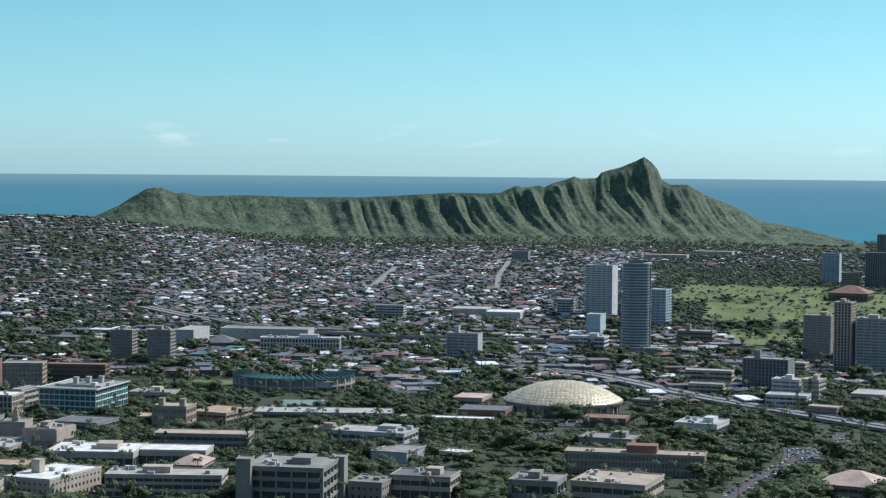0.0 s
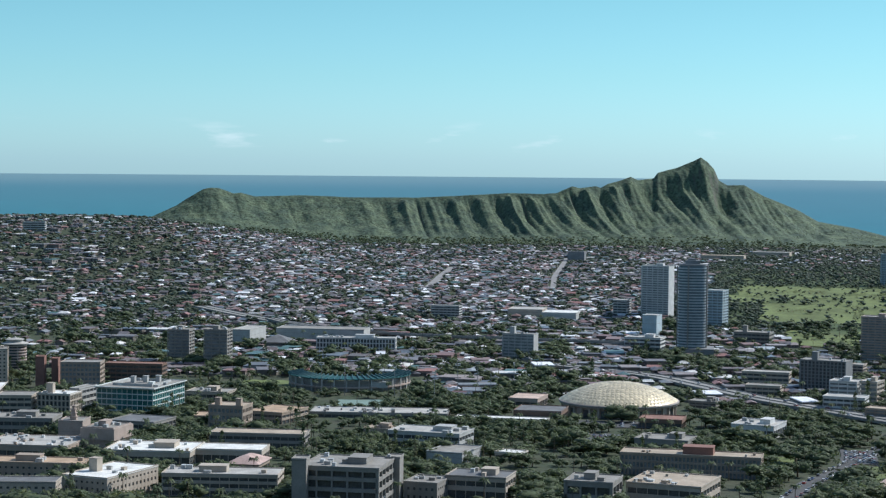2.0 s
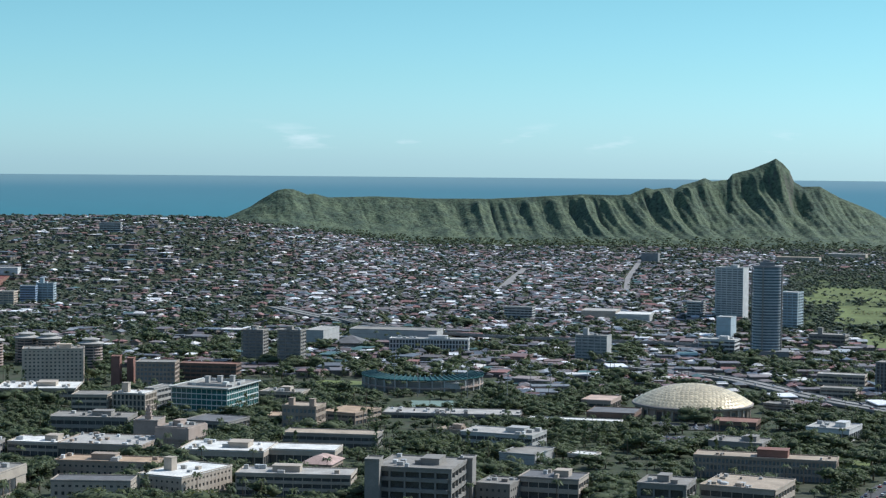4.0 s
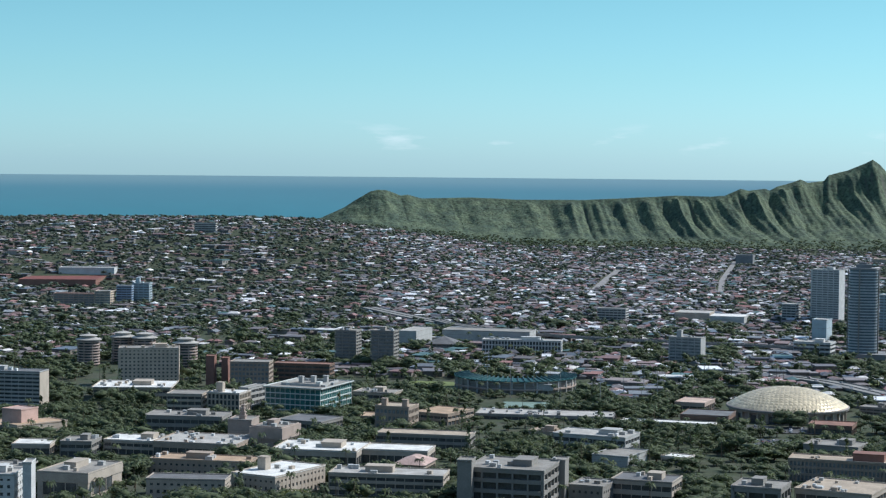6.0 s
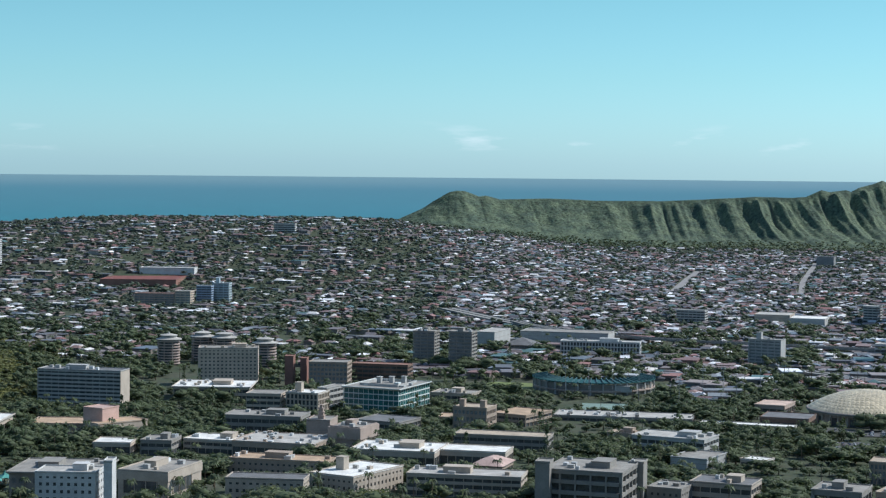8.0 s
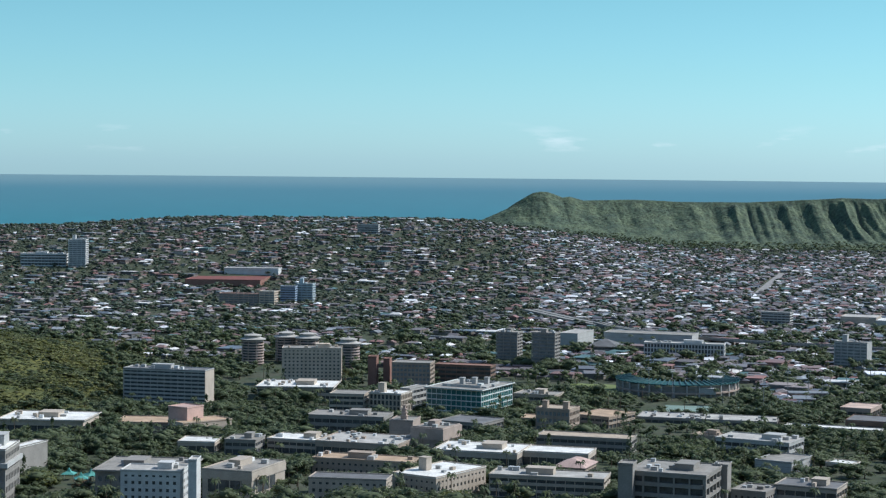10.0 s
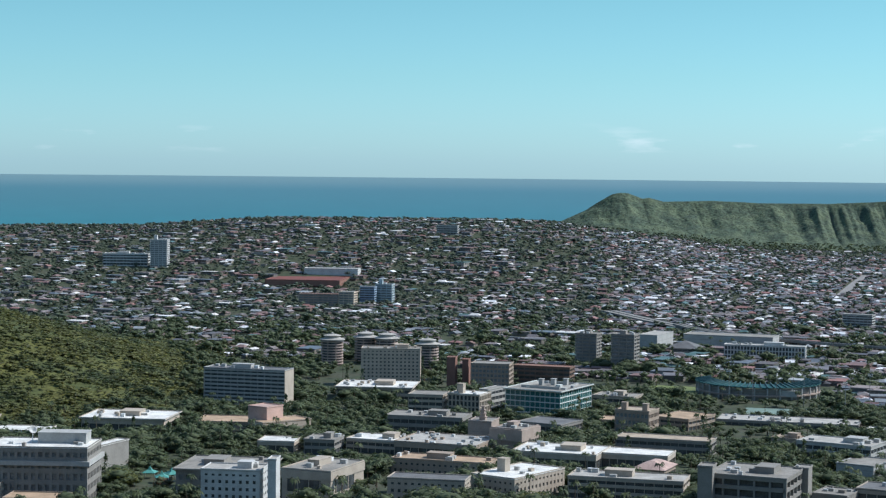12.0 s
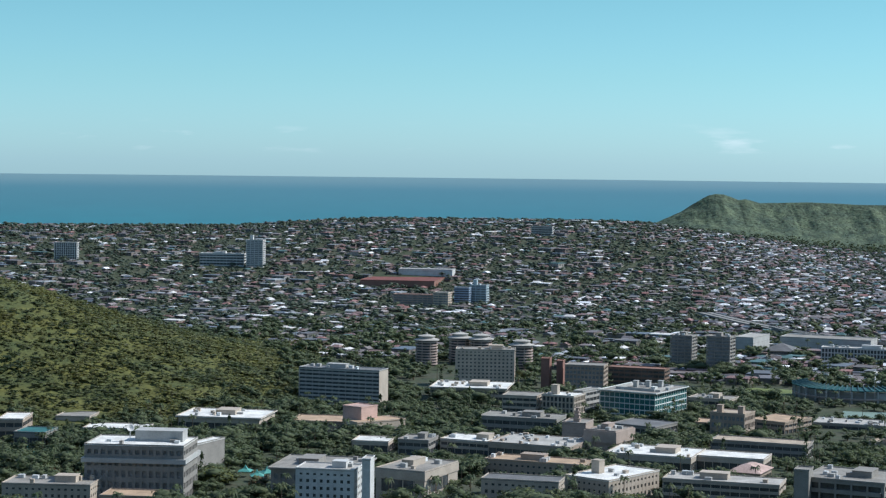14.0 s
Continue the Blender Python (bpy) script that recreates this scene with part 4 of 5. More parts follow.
def glass_tower():
    at = spot(-5.79, 2100)
    top = thing("residential_tower", "tall dark rounded residential tower with glass balconies", "building", at, -5.79)
    keep_free(at, 0, 22, 22)
    h, n = 97.0, 31
    fh = h / n
    shape = [(15.8 * math.copysign(abs(math.cos(a)) ** 0.7, math.cos(a)), 12.5 * math.copysign(abs(math.sin(a)) ** 0.7, math.sin(a))) for a in np.linspace(0, 2 * math.pi, 40, endpoint=False)]

    def prism(name, k, z0, z1, material):
        verts = [(x * k, y * k, z) for z in (z0, z1) for x, y in shape]
        c = len(shape)
        faces = [(i, (i + 1) % c, c + (i + 1) % c, c + i) for i in range(c)] + [tuple(range(c, 2 * c)), tuple(range(c - 1, -1, -1))]
        return mesh_of(name, verts, faces, [material])

    tower_glass = mat("tower_glass", (0.15, 0.19, 0.21), 0.2, 0.3, 6.0)
    part("glass_wall", prism("glass_wall", 0.93, -3, h, tower_glass), top)
    slab = prism("floor_slab", 1.0, 0, 1.3, mat("tower_concrete", (0.42, 0.46, 0.47), 0.7, 0.15, 5.0))
    for k in range(1, n):
        part("floor_slab", slab, top, (0, 0, k * fh))
    fin = boxes("tower_fin", [(-0.5, 0.5, -1.2, 0.2, 0, h)], WALL["grey"])
    for k in range(2, 40, 9):
        x, y = shape[k]
        part("tower_fin", fin, top, (x, y, 0), math.degrees(math.atan2(y, x)) + 90)
    part("crown", prism("crown", 0.97, h, h + 2.0, WALL["slate"]), top)
    part("plant_room", boxes("plant_room", [(-8, 8, -6, 6, 0, 4), (-5, 3, -3, 4, 4, 6)], WALL["slate"]), top, (0, 0, h + 2.0))
    part("podium", boxes("podium", [(-24, 24, -20, 20, -3, 7), (-24.4, 24.4, -20.4, 20.4, 7, 7.6)], WALL["slate"], 0.1), top)


glass_tower()


def round_tower():
    top = thing("dormitory_tower", "round tan dormitory tower with ringed balconies and domed cap", "building", (0, 0, 0), group="round dormitory towers")
    part("core_wall", lathe("core_wall", [(9.6, -3), (9.6, 26)], dark_glass, 40), top)
    band = lathe("balcony_ring", [(9.3, 0), (11.2, 0), (11.3, 0.1), (11.3, 1.25), (11.0, 1.3), (10.9, 0.3), (9.3, 0.3)], WALL["mauve"], 40, shade=False)
    for k in range(9):
        part("balcony_ring", band, top, (0, 0, 1.5 + 2.75 * k))
    part("cap_roof", lathe("cap_roof", [(13.0, 25.6), (13.1, 26.3), (8.6, 27.6), (8.0, 27.7), (7.8, 29.6), (9.0, 29.7), (9.0, 30.2), (3.0, 31.4), (1.2, 31.6), (1.0, 33.0), (0.05, 33.2)], ROOF["pale"], 40, shade=False), top)
    fin = boxes("wall_fin", [(-0.4, 0.4, -0.6, 0.2, 0, 25)], WALL["tan"])
    for k in range(8):
        a = radians(45 * k + 20)
        part("wall_fin", fin, top, (10.6 * math.cos(a), 10.6 * math.sin(a), 0), 45 * k + 110)
    return top


first = round_tower()
for k, (az, r) in enumerate(((17.19, 1930), (16.19, 1965), (15.55, 1950), (14.33, 1880))):
    m = Matrix.Translation(spot(az, r)) @ Matrix.Rotation(radians(az + 13 * k), 4, "Z")
    keep_free(m.translation, 0, 13, 13)
    if k:
        copy_thing(first, m)
    else:
        first.matrix_basis = m


# ---- planting and houses ----
FEET = np.array(FOOT)


def is_free(x, y, gap, front=0.0):
    """True where no footprint or road lies within the gap; front: metres kept clear before a wall."""
    dx, dy = x - FEET[:, 0], y - FEET[:, 1]
    c, s = np.cos(FEET[:, 2]), np.sin(FEET[:, 2])
    u, v = dx * c + dy * s, -dx * s + dy * c
    if np.any((np.abs(u) < FEET[:, 3] + gap) & (v < FEET[:, 4] + gap) & (v > -FEET[:, 4] - gap - front)):
        return False
    for line, half in ROADS:
        if np.min((line[:, 0] - x) ** 2 + (line[:, 1] - y) ** 2) < (half + gap) ** 2:
            return False
    return True


def before_road(x, y):
    """True where the freeway or the avenue lies close behind, seen from the lookout."""
    for i, deep in ((0, 50.0), (3, 14.0)):
        k, (line, half) = 1 + deep / 2 / math.hypot(x, y), ROADS[i]
        if np.min((line[:, 0] - x * k) ** 2 + (line[:, 1] - y * k) ** 2) < (deep / 2 + half) ** 2:
            return True
    return False


def polar(x, y):
    return math.degrees(math.atan2(-x, y)), math.hypot(x, y)


def in_patch(az, r, kinds):
    return any(a0 <= az <= a1 and r0 <= r <= r1 and s in kinds for a0, a1, r0, r1, s in PATCHES)


def far_scale(r):
    return float(np.interp(r, [2400, 3000, 3857, 4260], [1, 0.89, 0.812, 0.789]))


def scatter(name, templates, poses, mats, label, category, shade=True):
    """One object of kind stuff out of many turned and scaled templates: each (verts, faces, material index)."""
    vs, fs, ms, base = [], [], [], 0
    by = {}
    for which, x, y, z, turn, sx, sy, sz in poses:
        by.setdefault(which, []).append((x, y, z, turn, sx, sy, sz))
    for which, rows in by.items():
        v, f, mi = templates[which]
        p = np.array(rows)
        c, s = np.cos(p[:, 3])[:, None], np.sin(p[:, 3])[:, None]
        X, Y = v[None, :, 0] * p[:, 4:5], v[None, :, 1] * p[:, 5:6]
        out = np.stack([X * c - Y * s + p[:, 0:1], X * s + Y * c + p[:, 1:2], v[None, :, 2] * p[:, 6:7] + p[:, 2:3]], -1)
        k = len(v)
        vs.append(out.reshape(-1, 3))
        fs.append((f[None] + (base + np.arange(len(rows)) * k)[:, None, None]).reshape(-1, f.shape[1]))
        ms.append(np.tile(mi, len(rows)))
        base += k * len(rows)
    ob = new(name, mesh_of(name, np.concatenate(vs), np.concatenate(fs), mats, np.concatenate(ms), shade))
    return tagged(ob, label, category, kind="stuff")


def ball_tris():
    """A ball of 32 triangles, one unit in radius."""
    bm = bmesh.new()
    v = [bm.verts.new(p) for p in ((1, 0, 0), (0, 1, 0), (-1, 0, 0), (0, -1, 0), (0, 0, 1), (0, 0, -1))]
    for a, b, c in ((0, 1, 4), (1, 2, 4), (2, 3, 4), (3, 0, 4), (1, 0, 5), (2, 1, 5), (3, 2, 5), (0, 3, 5)):
        bm.faces.new((v[a], v[b], v[c]))
    bmesh.ops.subdivide_edges(bm, edges=bm.edges[:], cuts=1, use_grid_fill=True)
    bmesh.ops.triangulate(bm, faces=bm.faces[:])
    bm.verts.index_update()
    pts = np.array([tuple(p.co.normalized()) for p in bm.verts])
    tris = np.array([[p.index for p in f.verts] for f in bm.faces])
    bm.free()
    return pts, tris


def small_ball_tris():
    """A ball of 20 triangles, one unit in radius."""
    bm = bmesh.new()
    bmesh.ops.create_icosphere(bm, subdivisions=1, radius=1.0)
    bm.verts.index_update()
    pts, tris = np.array([tuple(p.co) for p in bm.verts]), np.array([[p.index for p in f.verts] for f in bm.faces])
    bm.free()
    return pts, tris


def tiny_ball_tris():
    """A ball of 8 triangles, one unit in radius."""
    pts = np.array([(1, 0, 0), (0, 1, 0), (-1, 0, 0), (0, -1, 0), (0, 0, 1), (0, 0, -1)], dtype=float)
    return pts, np.array([(0, 1, 4), (1, 2, 4), (2, 3, 4), (3, 0, 4), (1, 0, 5), (2, 1, 5), (3, 2, 5), (0, 3, 5)])


LOBE, SMALL_LOBE, TINY_LOBE = ball_tris(), small_ball_tris(), tiny_ball_tris()


def crown_cards(seed, lobes, cards, size, width=1.0, height=1.0, lobe=LOBE):
    """A crown about one unit wide and high: leaf sprays round several lobes, over small cores, coloured as inner shade
    where sprays are many. Triangles.
    """
    rng = np.random.RandomState(seed)
    V, F, M = [], [], []
    centres = []
    for k in range(lobes):
        a, q = rng.uniform(0, 6.28), 0.30 * math.sqrt(rng.uniform(0.05, 1)) * width
        centres.append((q * math.cos(a), q * math.sin(a), 0.42 + rng.uniform(-0.14, 0.26) * height, rng.uniform(0.17, 0.30)))
    count = 0
    for cx, cy, cz, q in centres:
        pts, tris = lobe
        bend = 1 + 0.22 * np.sin(pts @ rng.normal(scale=2.6, size=(3, 1)) + rng.uniform(0, 6)) + rng.uniform(-0.10, 0.10, (len(pts), 1))
        body = pts * bend * q * np.array((0.86, 0.86, 0.64)) + np.array((cx, cy, cz))
        V += [tuple(p) for p in body]
        F += [tuple(t + count) for t in tris]
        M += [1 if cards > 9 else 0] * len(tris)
        count += len(pts)
        for _ in range(cards):
            n = rng.normal(size=3)
            n[2] = n[2] * 0.8 + 0.25
            n /= np.linalg.norm(n)
            p = np.array((cx, cy, cz)) + n * np.array((q, q, q * 0.8)) * rng.uniform(0.85, 1.12)
            t = np.cross(n + rng.normal(scale=0.5, size=3), rng.normal(size=3))
            t /= np.linalg.norm(t)
            b = np.cross(n + rng.normal(scale=0.35, size=3), t)
            b /= np.linalg.norm(b)
            s = size * rng.uniform(0.6, 1.25)
            V += [tuple(p + t * s), tuple(p - t * s * 0.6 + b * s * 0.8), tuple(p - t * s * 0.5 - b * s * 0.85)]
            F.append((count, count + 1, count + 2))
            M.append(0)
            count += 3
    return np.array(V), np.array(F), np.array(M)


def stem_tris(q, h, n=5):
    a = np.linspace(0, 2 * math.pi, n, endpoint=False)
    v = np.concatenate([np.stack([np.cos(a) * q, np.sin(a) * q, a * 0 - 0.06], -1), np.stack([np.cos(a) * q * 0.5, np.sin(a) * q * 0.5, a * 0 + h], -1)])
    f = []
    for i in range(n):
        j = (i + 1) % n
        f += [(i, j, n + j), (i, n + j, n + i)]
    return v, np.array(f)


def with_stem(crown):
    v, f, m = crown
    sv, sf = stem_tris(0.035, 0.42)
    return np.concatenate([v, sv]), np.concatenate([f, sf + len(v)]), np.concatenate([m, np.full(len(sf), 2)])


def palm_tris(seed):
    rng = np.random.RandomState(seed)
    sv, sf = stem_tris(0.022, 0.9)
    V, F, M, k = [tuple(p) for p in sv], [tuple(q) for q in sf], [2] * len(sf), len(sv)
    for i in range(16):
        a, up, long = 6.28 * i / 16 + rng.uniform(-0.15, 0.15), rng.uniform(-0.25, 0.8), rng.uniform(0.24, 0.32)
        d, s = np.array((math.cos(a), math.sin(a), 0)), np.array((-math.sin(a), math.cos(a), 0)) * 0.045
        base, mid = np.array((0, 0, 0.9)), np.array((0, 0, 0.9)) + d * long * 0.55 + np.array((0, 0, 0.10 * up + 0.03))
        tip = np.array((0, 0, 0.9)) + d * long + np.array((0, 0, 0.12 * up - 0.13))
        V += [tuple(base), tuple(mid + s), tuple(mid - s), tuple(tip)]
        F += [(k, k + 1, k + 2), (k + 1, k + 3, k + 2)]
        M += [0, 0]
        k += 4
    return np.array(V), np.array(F), np.array(M)


def cone_tris(seed):
    rng = np.random.RandomState(seed)
    sv, sf = stem_tris(0.03, 0.3)
    V, F, M, k = [tuple(p) for p in sv], [tuple(q) for q in sf], [2] * len(sf), len(sv)
    for _ in range(150):
        z = rng.uniform(0.08, 1.0)
        q, a = 0.16 * (1.02 - z) ** 0.8 * rng.uniform(0.6, 1.1), rng.uniform(0, 6.28)
        p, s = np.array((q * math.cos(a), q * math.sin(a), z)), 0.05
        V += [tuple(p + rng.normal(scale=s, size=3) * (1, 1, 0.7)) for _ in range(3)]
        F.append((k, k + 1, k + 2))
        M.append(0)
        k += 3
    return np.array(V), np.array(F), np.array(M)


def tree_thing(crown, leaf, label, name="tree"):
    """A tree with its trunk, limbs and crown, one unit high."""
    v, f, m = crown
    top = thing(name, label, "tree", (0, 0, 0))
    rng = random.Random(len(v))
    bm_v, bm_f = [], []

    def limb(a, b, q0, q1):
        a, b = Vector(a), Vector(b)
        turn = (b - a).to_track_quat("Z", "Y")
        k = len(bm_v)
        for p, q in ((a, q0), (b, q1)):
            for i in range(6):
                bm_v.append(tuple(p + turn @ Vector((q * math.cos(i * 1.047), q * math.sin(i * 1.047), 0))))
        bm_f.extend([(k + i, k + (i + 1) % 6, k + 6 + (i + 1) % 6, k + 6 + i) for i in range(6)])

    limb((0, 0, -0.06), (0.01, 0, 0.3), 0.04, 0.028)
    for i in range(4):
        a = 1.57 * i + rng.uniform(-0.4, 0.4)
        limb((0.01, 0, 0.28), (0.22 * math.cos(a), 0.22 * math.sin(a), 0.5), 0.022, 0.009)
    part("trunk", mesh_of("trunk", bm_v, bm_f, [bark]), top)
    part("crown", mesh_of("crown", v, f, [leaf, crown_shade, bark], m, True), top)
    return top


rng = random.Random(11)
near_crowns = [crown_cards(s, 11, 85, 0.036) for s in range(4)]
kinds = [tree_thing(c, leaf_near, "round dark green shade tree in full leaf") for c in near_crowns[:3]]
kinds.append(tree_thing(near_crowns[3], leaf_light, "yellow-green shade tree in full leaf"))
kinds.append(tree_thing(crown_cards(8, 8, 45, 0.04), leaf_rust, "rust-coloured shade tree in thin leaf"))
pv, pf, pm = palm_tris(3)
palm = thing("palm_tree", "slender palm tree with drooping green fronds", "tree", (0, 0, 0))
part("trunk", mesh_of("trunk", pv[:10], pf[pm == 2].tolist(), [bark]), palm)
part("crown", pieces("crown", pv, pf[pm == 0], leaf_near), palm)
used = set()


def set_tree(which, at, turn, sx, sz):
    ob = which
    if which.name in used:
        ob = copy_thing(which, Matrix.Translation(at) @ Matrix.Rotation(turn, 4, "Z"))
    else:
        used.add(which.name)
        ob.location, ob.rotation_euler = at, (0, 0, turn)
    ob.scale = (sx, sx, sz)


mid_crowns = [with_stem(crown_cards(20 + s, 7, 34, 0.044, lobe=TINY_LOBE)) for s in range(5)]
plain_crowns = [with_stem(crown_cards(30 + s, 4, 15, 0.07, lobe=TINY_LOBE)) for s in range(5)]
mid_kinds = mid_crowns + [palm_tris(5), cone_tris(6)] + plain_crowns
far_kinds = [crown_cards(40 + s, 2, 5, 0.10, 0.7, lobe=TINY_LOBE) for s in range(5)]
mid_poses, far_poses, count = [], [], 0
# trees of the campus and the near town
for _ in range(17000):
    az, r = rng.uniform(-15.5, 31.5), math.sqrt(rng.uniform(930 ** 2, 2460 ** 2))
    x, y = -r * math.sin(radians(az)), r * math.cos(radians(az))
    if float(hill_height(az, r)) > (14 if az < 24 else 6) or in_patch(az, r, ("court", "clay", "asphalt")):
        continue
    grove = noise.fractal(Vector((x / 90, y / 90, 2.0)), 1.0, 2.0, 3)
    want = 0.80 + 0.8 * grove if r < 1650 else (0.40 if r < 2120 else 0.22) + 0.7 * grove
    if in_patch(az, r, ("lawn", "straw")):
        want = 0.22 if r > 2000 else 0.0
    low = is_free(x, y, 3.0, 40.0 if r < 1120 else 24.0) and not (az < 0 and before_road(x, y))
    if rng.random() > want or not (low or is_free(x, y, 3.0, 5.0)):
        continue
    z = float(land(az, r))
    tall = rng.choice((7, 8.5, 10, 12, 15)) * rng.uniform(0.85, 1.15) if grove > -0.1 else rng.uniform(5, 9.5)
    if not low:
        tall = rng.uniform(2.5, 5.5)
    wide, turn, style = tall * rng.uniform(1.25, 2.1), rng.uniform(0, 6.28), rng.random()
    if r < 1110 and count < 290:
        count += 1
        if style < 0.12:
            set_tree(palm, (x, y, z), turn, rng.uniform(11, 14), rng.uniform(11, 15))
        else:
            set_tree(kinds[min(3, int(style * 3.4))], (x, y, z), turn, wide, tall)
    else:
        which = rng.randrange(5)
        if style < 0.10:
            which, wide, tall = 5, 13, rng.uniform(11, 16)
        elif style < 0.125:
            which, wide, tall = 6, 16, rng.uniform(14, 20)
        if which < 5 and r > 1640:
            which += 7
        mid_poses.append((which, x, y, z, turn, wide, wide, tall))
scatter("tree_belt", mid_kinds, mid_poses, [leaf_near, crown_shade, bark], "mixed dark green shade trees and palms between buildings", "trees")


def house_tris(kind):
    """A hip-roofed, gabled or flat-roofed house, 1 by 1 by 1."""
    V = [(-.5, -.5, -.6), (.5, -.5, -.6), (.5, .5, -.6), (-.5, .5, -.6), (-.5, -.5, .62), (.5, -.5, .62), (.5, .5, .62), (-.5, .5, .62)]
    F = [(0, 1, 5), (0, 5, 4), (1, 2, 6), (1, 6, 5), (2, 3, 7), (2, 7, 6), (3, 0, 4), (3, 4, 7)]
    M = [0] * 8
    e, k = 0.58, 8
    if kind == "flat":
        V += [(-.52, -.52, .62), (.52, -.52, .62), (.52, .52, .62), (-.52, .52, .62), (-.52, -.52, .74), (.52, -.52, .74), (.52, .52, .74), (-.52, .52, .74)]
        F += [(8, 9, 13), (8, 13, 12), (9, 10, 14), (9, 14, 13), (10, 11, 15), (10, 15, 14), (11, 8, 12), (11, 12, 15), (12, 13, 14), (12, 14, 15)]
        M += [1] * 10
    else:
        i = 0.26 if kind == "hip" else e
        V += [(-e, -e, .58), (e, -e, .58), (e, e, .58), (-e, e, .58), (-e + (e - i), 0, 1.0), (i, 0, 1.0)]
        V[12], V[13] = (-i, 0, 1.0), (i, 0, 1.0)
        F += [(8, 9, 13), (8, 13, 12), (9, 10, 13), (10, 11, 12), (10, 12, 13), (11, 8, 12), (10, 9, 8), (11, 10, 8)]
        M += [1] * 8
    # door and windows as proud panels on the two long sides
    for s in (-1, 1):
        for x0, x1 in ((-.38, -.18), (.0, .1), (.22, .4)):
            k = len(V)
            y = s * 0.507
            V += [(x0, y, .05 if x0 == 0 else .22), (x1, y, .05 if x0 == 0 else .22), (x1, y, .5), (x0, y, .5)]
            F += [(k, k + 1, k + 2), (k, k + 2, k + 3)] if s < 0 else [(k + 1, k, k + 2), (k + 2, k, k + 3)]
            M += [2, 2]
    return np.array(V), np.array(F), np.array(M)


roof_mix = [(0.342, 0.360, 0.369), (0.114, 0.114, 0.121), (0.182, 0.186, 0.191), (0.171, 0.102, 0.089), (0.228, 0.198, 0.191), (0.262, 0.138, 0.121), (0.097, 0.096, 0.108), (0.160, 0.144, 0.146), (0.182, 0.114, 0.108),
            (0.251, 0.216, 0.204), (0.085, 0.150, 0.146), (0.114, 0.102, 0.102), (0.194, 0.168, 0.159), (0.760, 0.760, 0.760), (0.125, 0.150, 0.178), (0.148, 0.120, 0.114), (0.624, 0.600, 0.564), (0.217, 0.144, 0.127)]
wall_mix = [(0.20, 0.17, 0.15), (0.15, 0.135, 0.12), (0.18, 0.135, 0.11), (0.13, 0.10, 0.085), (0.22, 0.19, 0.16), (0.15, 0.15, 0.145), (0.29, 0.27, 0.245)]
house_roof, house_wall = pick("house_roofs", roof_mix, 0.5), pick("house_walls", wall_mix, 0.85)
roof_each, wall_each = pick("house_roof_one", roof_mix, 0.7, "object"), pick("house_wall_one", wall_mix, 0.85, "object")
shapes = [house_tris("hip"), house_tris("gable"), house_tris("flat")]


def house_thing(kind):
    v, f, m = shapes[kind]
    top = thing("house", ("low hip-roofed wooden house among trees", "gable-roofed wooden house among trees", "flat-roofed block house among trees")[kind], "house", (0, 0, 0), group="houses of the near town")
    part("wall", pieces("wall", v, f[m == 0], wall_each), top)
    part("roof", pieces("roof", v, f[m == 1], roof_each), top)
    for i, fs in enumerate(np.split(f[m == 2], 6)):
        part("door" if i % 3 == 1 else "window", pieces("window", v, fs, dark_glass), top)
    return top


house_kinds = [house_thing(k) for k in range(3)]
house_rows, house_count, roof_spots = [], 0, []
for i in range(-200, 200):
    for j in range(64, 318):
        gx, gy = i * 14.0 + rng.uniform(-4.5, 4.5), j * 15.0 + rng.uniform(-4.5, 4.5)
        turn0 = radians(-9 if gx < -180 else 6)
        if (i + 400) % 13 == 0 or (j % 6 == 0 and rng.random() < 0.6):
            continue
        x, y = gx * math.cos(turn0) - gy * math.sin(turn0), gx * math.sin(turn0) + gy * math.cos(turn0)
        if y < 0:
            continue
        az, r = polar(x, y)
        if not (-15.5 < az < 31.5 and 1600 < r < 3800) or float(hill_height(az, r)) > 8:
            continue
        want = 0.95
        if r < 2300:
            want = 0.62 if az < -1 else 0.45
        if az > 13 and r < 1990:
            want = 0.0
        if 12 >= az > 2.2 and r < 1790:
            want = 0.0
        if az < -6.4 and r > 2420:
            want = 0.0 if r < 3120 else 0.30 + 0.5 * float(smooth(3330, 3480, r))
        if az > 9 and r > 2300:
            want = 0.72
        if az > 19 and r > 2750:
            want = 0.50
        if r > 3640 and az < 9:
            want *= 0.35
        want *= 0.84 + 0.8 * noise.noise(Vector((x / 130, y / 130, 5.0)))
        if rng.random() > want or in_patch(az, r, ("lawn", "straw", "court", "clay", "asphalt")) or not is_free(x, y, 6.0):
            continue
        s = far_scale(r)
        kind = rng.choice((0, 0, 0, 1, 1, 2))
        w, d, h = rng.uniform(9, 15) * s, rng.uniform(8, 11.5) * s, rng.choice((3.2, 3.5, 3.8, 4.2, 5.8)) * s
        if r < 2350 and rng.random() < 0.15:
            kind, w, d, h = 2, rng.uniform(18, 34), rng.uniform(14, 22), rng.uniform(5, 9)
        if az > 12 and r > 2350 and rng.random() < (0.16 if az > 19 and r > 2750 else 0.06):
            kind, w, d, h = 2, rng.uniform(16, 30), rng.uniform(12, 18), rng.uniform(4.5, 8)
        t = turn0 + rng.choice((0, math.pi / 2)) + rng.uniform(-0.08, 0.08)
        z = float(ground(az, r)) + 0.3
        roof_spots.append((x, y))
        if r < 1990 and house_count < 150:
            house_count += 1
            ob = house_kinds[kind]
            if ob.name in used:
                ob = copy_thing(ob, Matrix.Translation((x, y, z)) @ Matrix.Rotation(t, 4, "Z"))
            else:
                used.add(ob.name)
                ob.location, ob.rotation_euler = (x, y, z), (0, 0, t)
            ob.scale = (w, d, h)
        else:
            house_rows.append((kind, x, y, z, t, w, d, h))
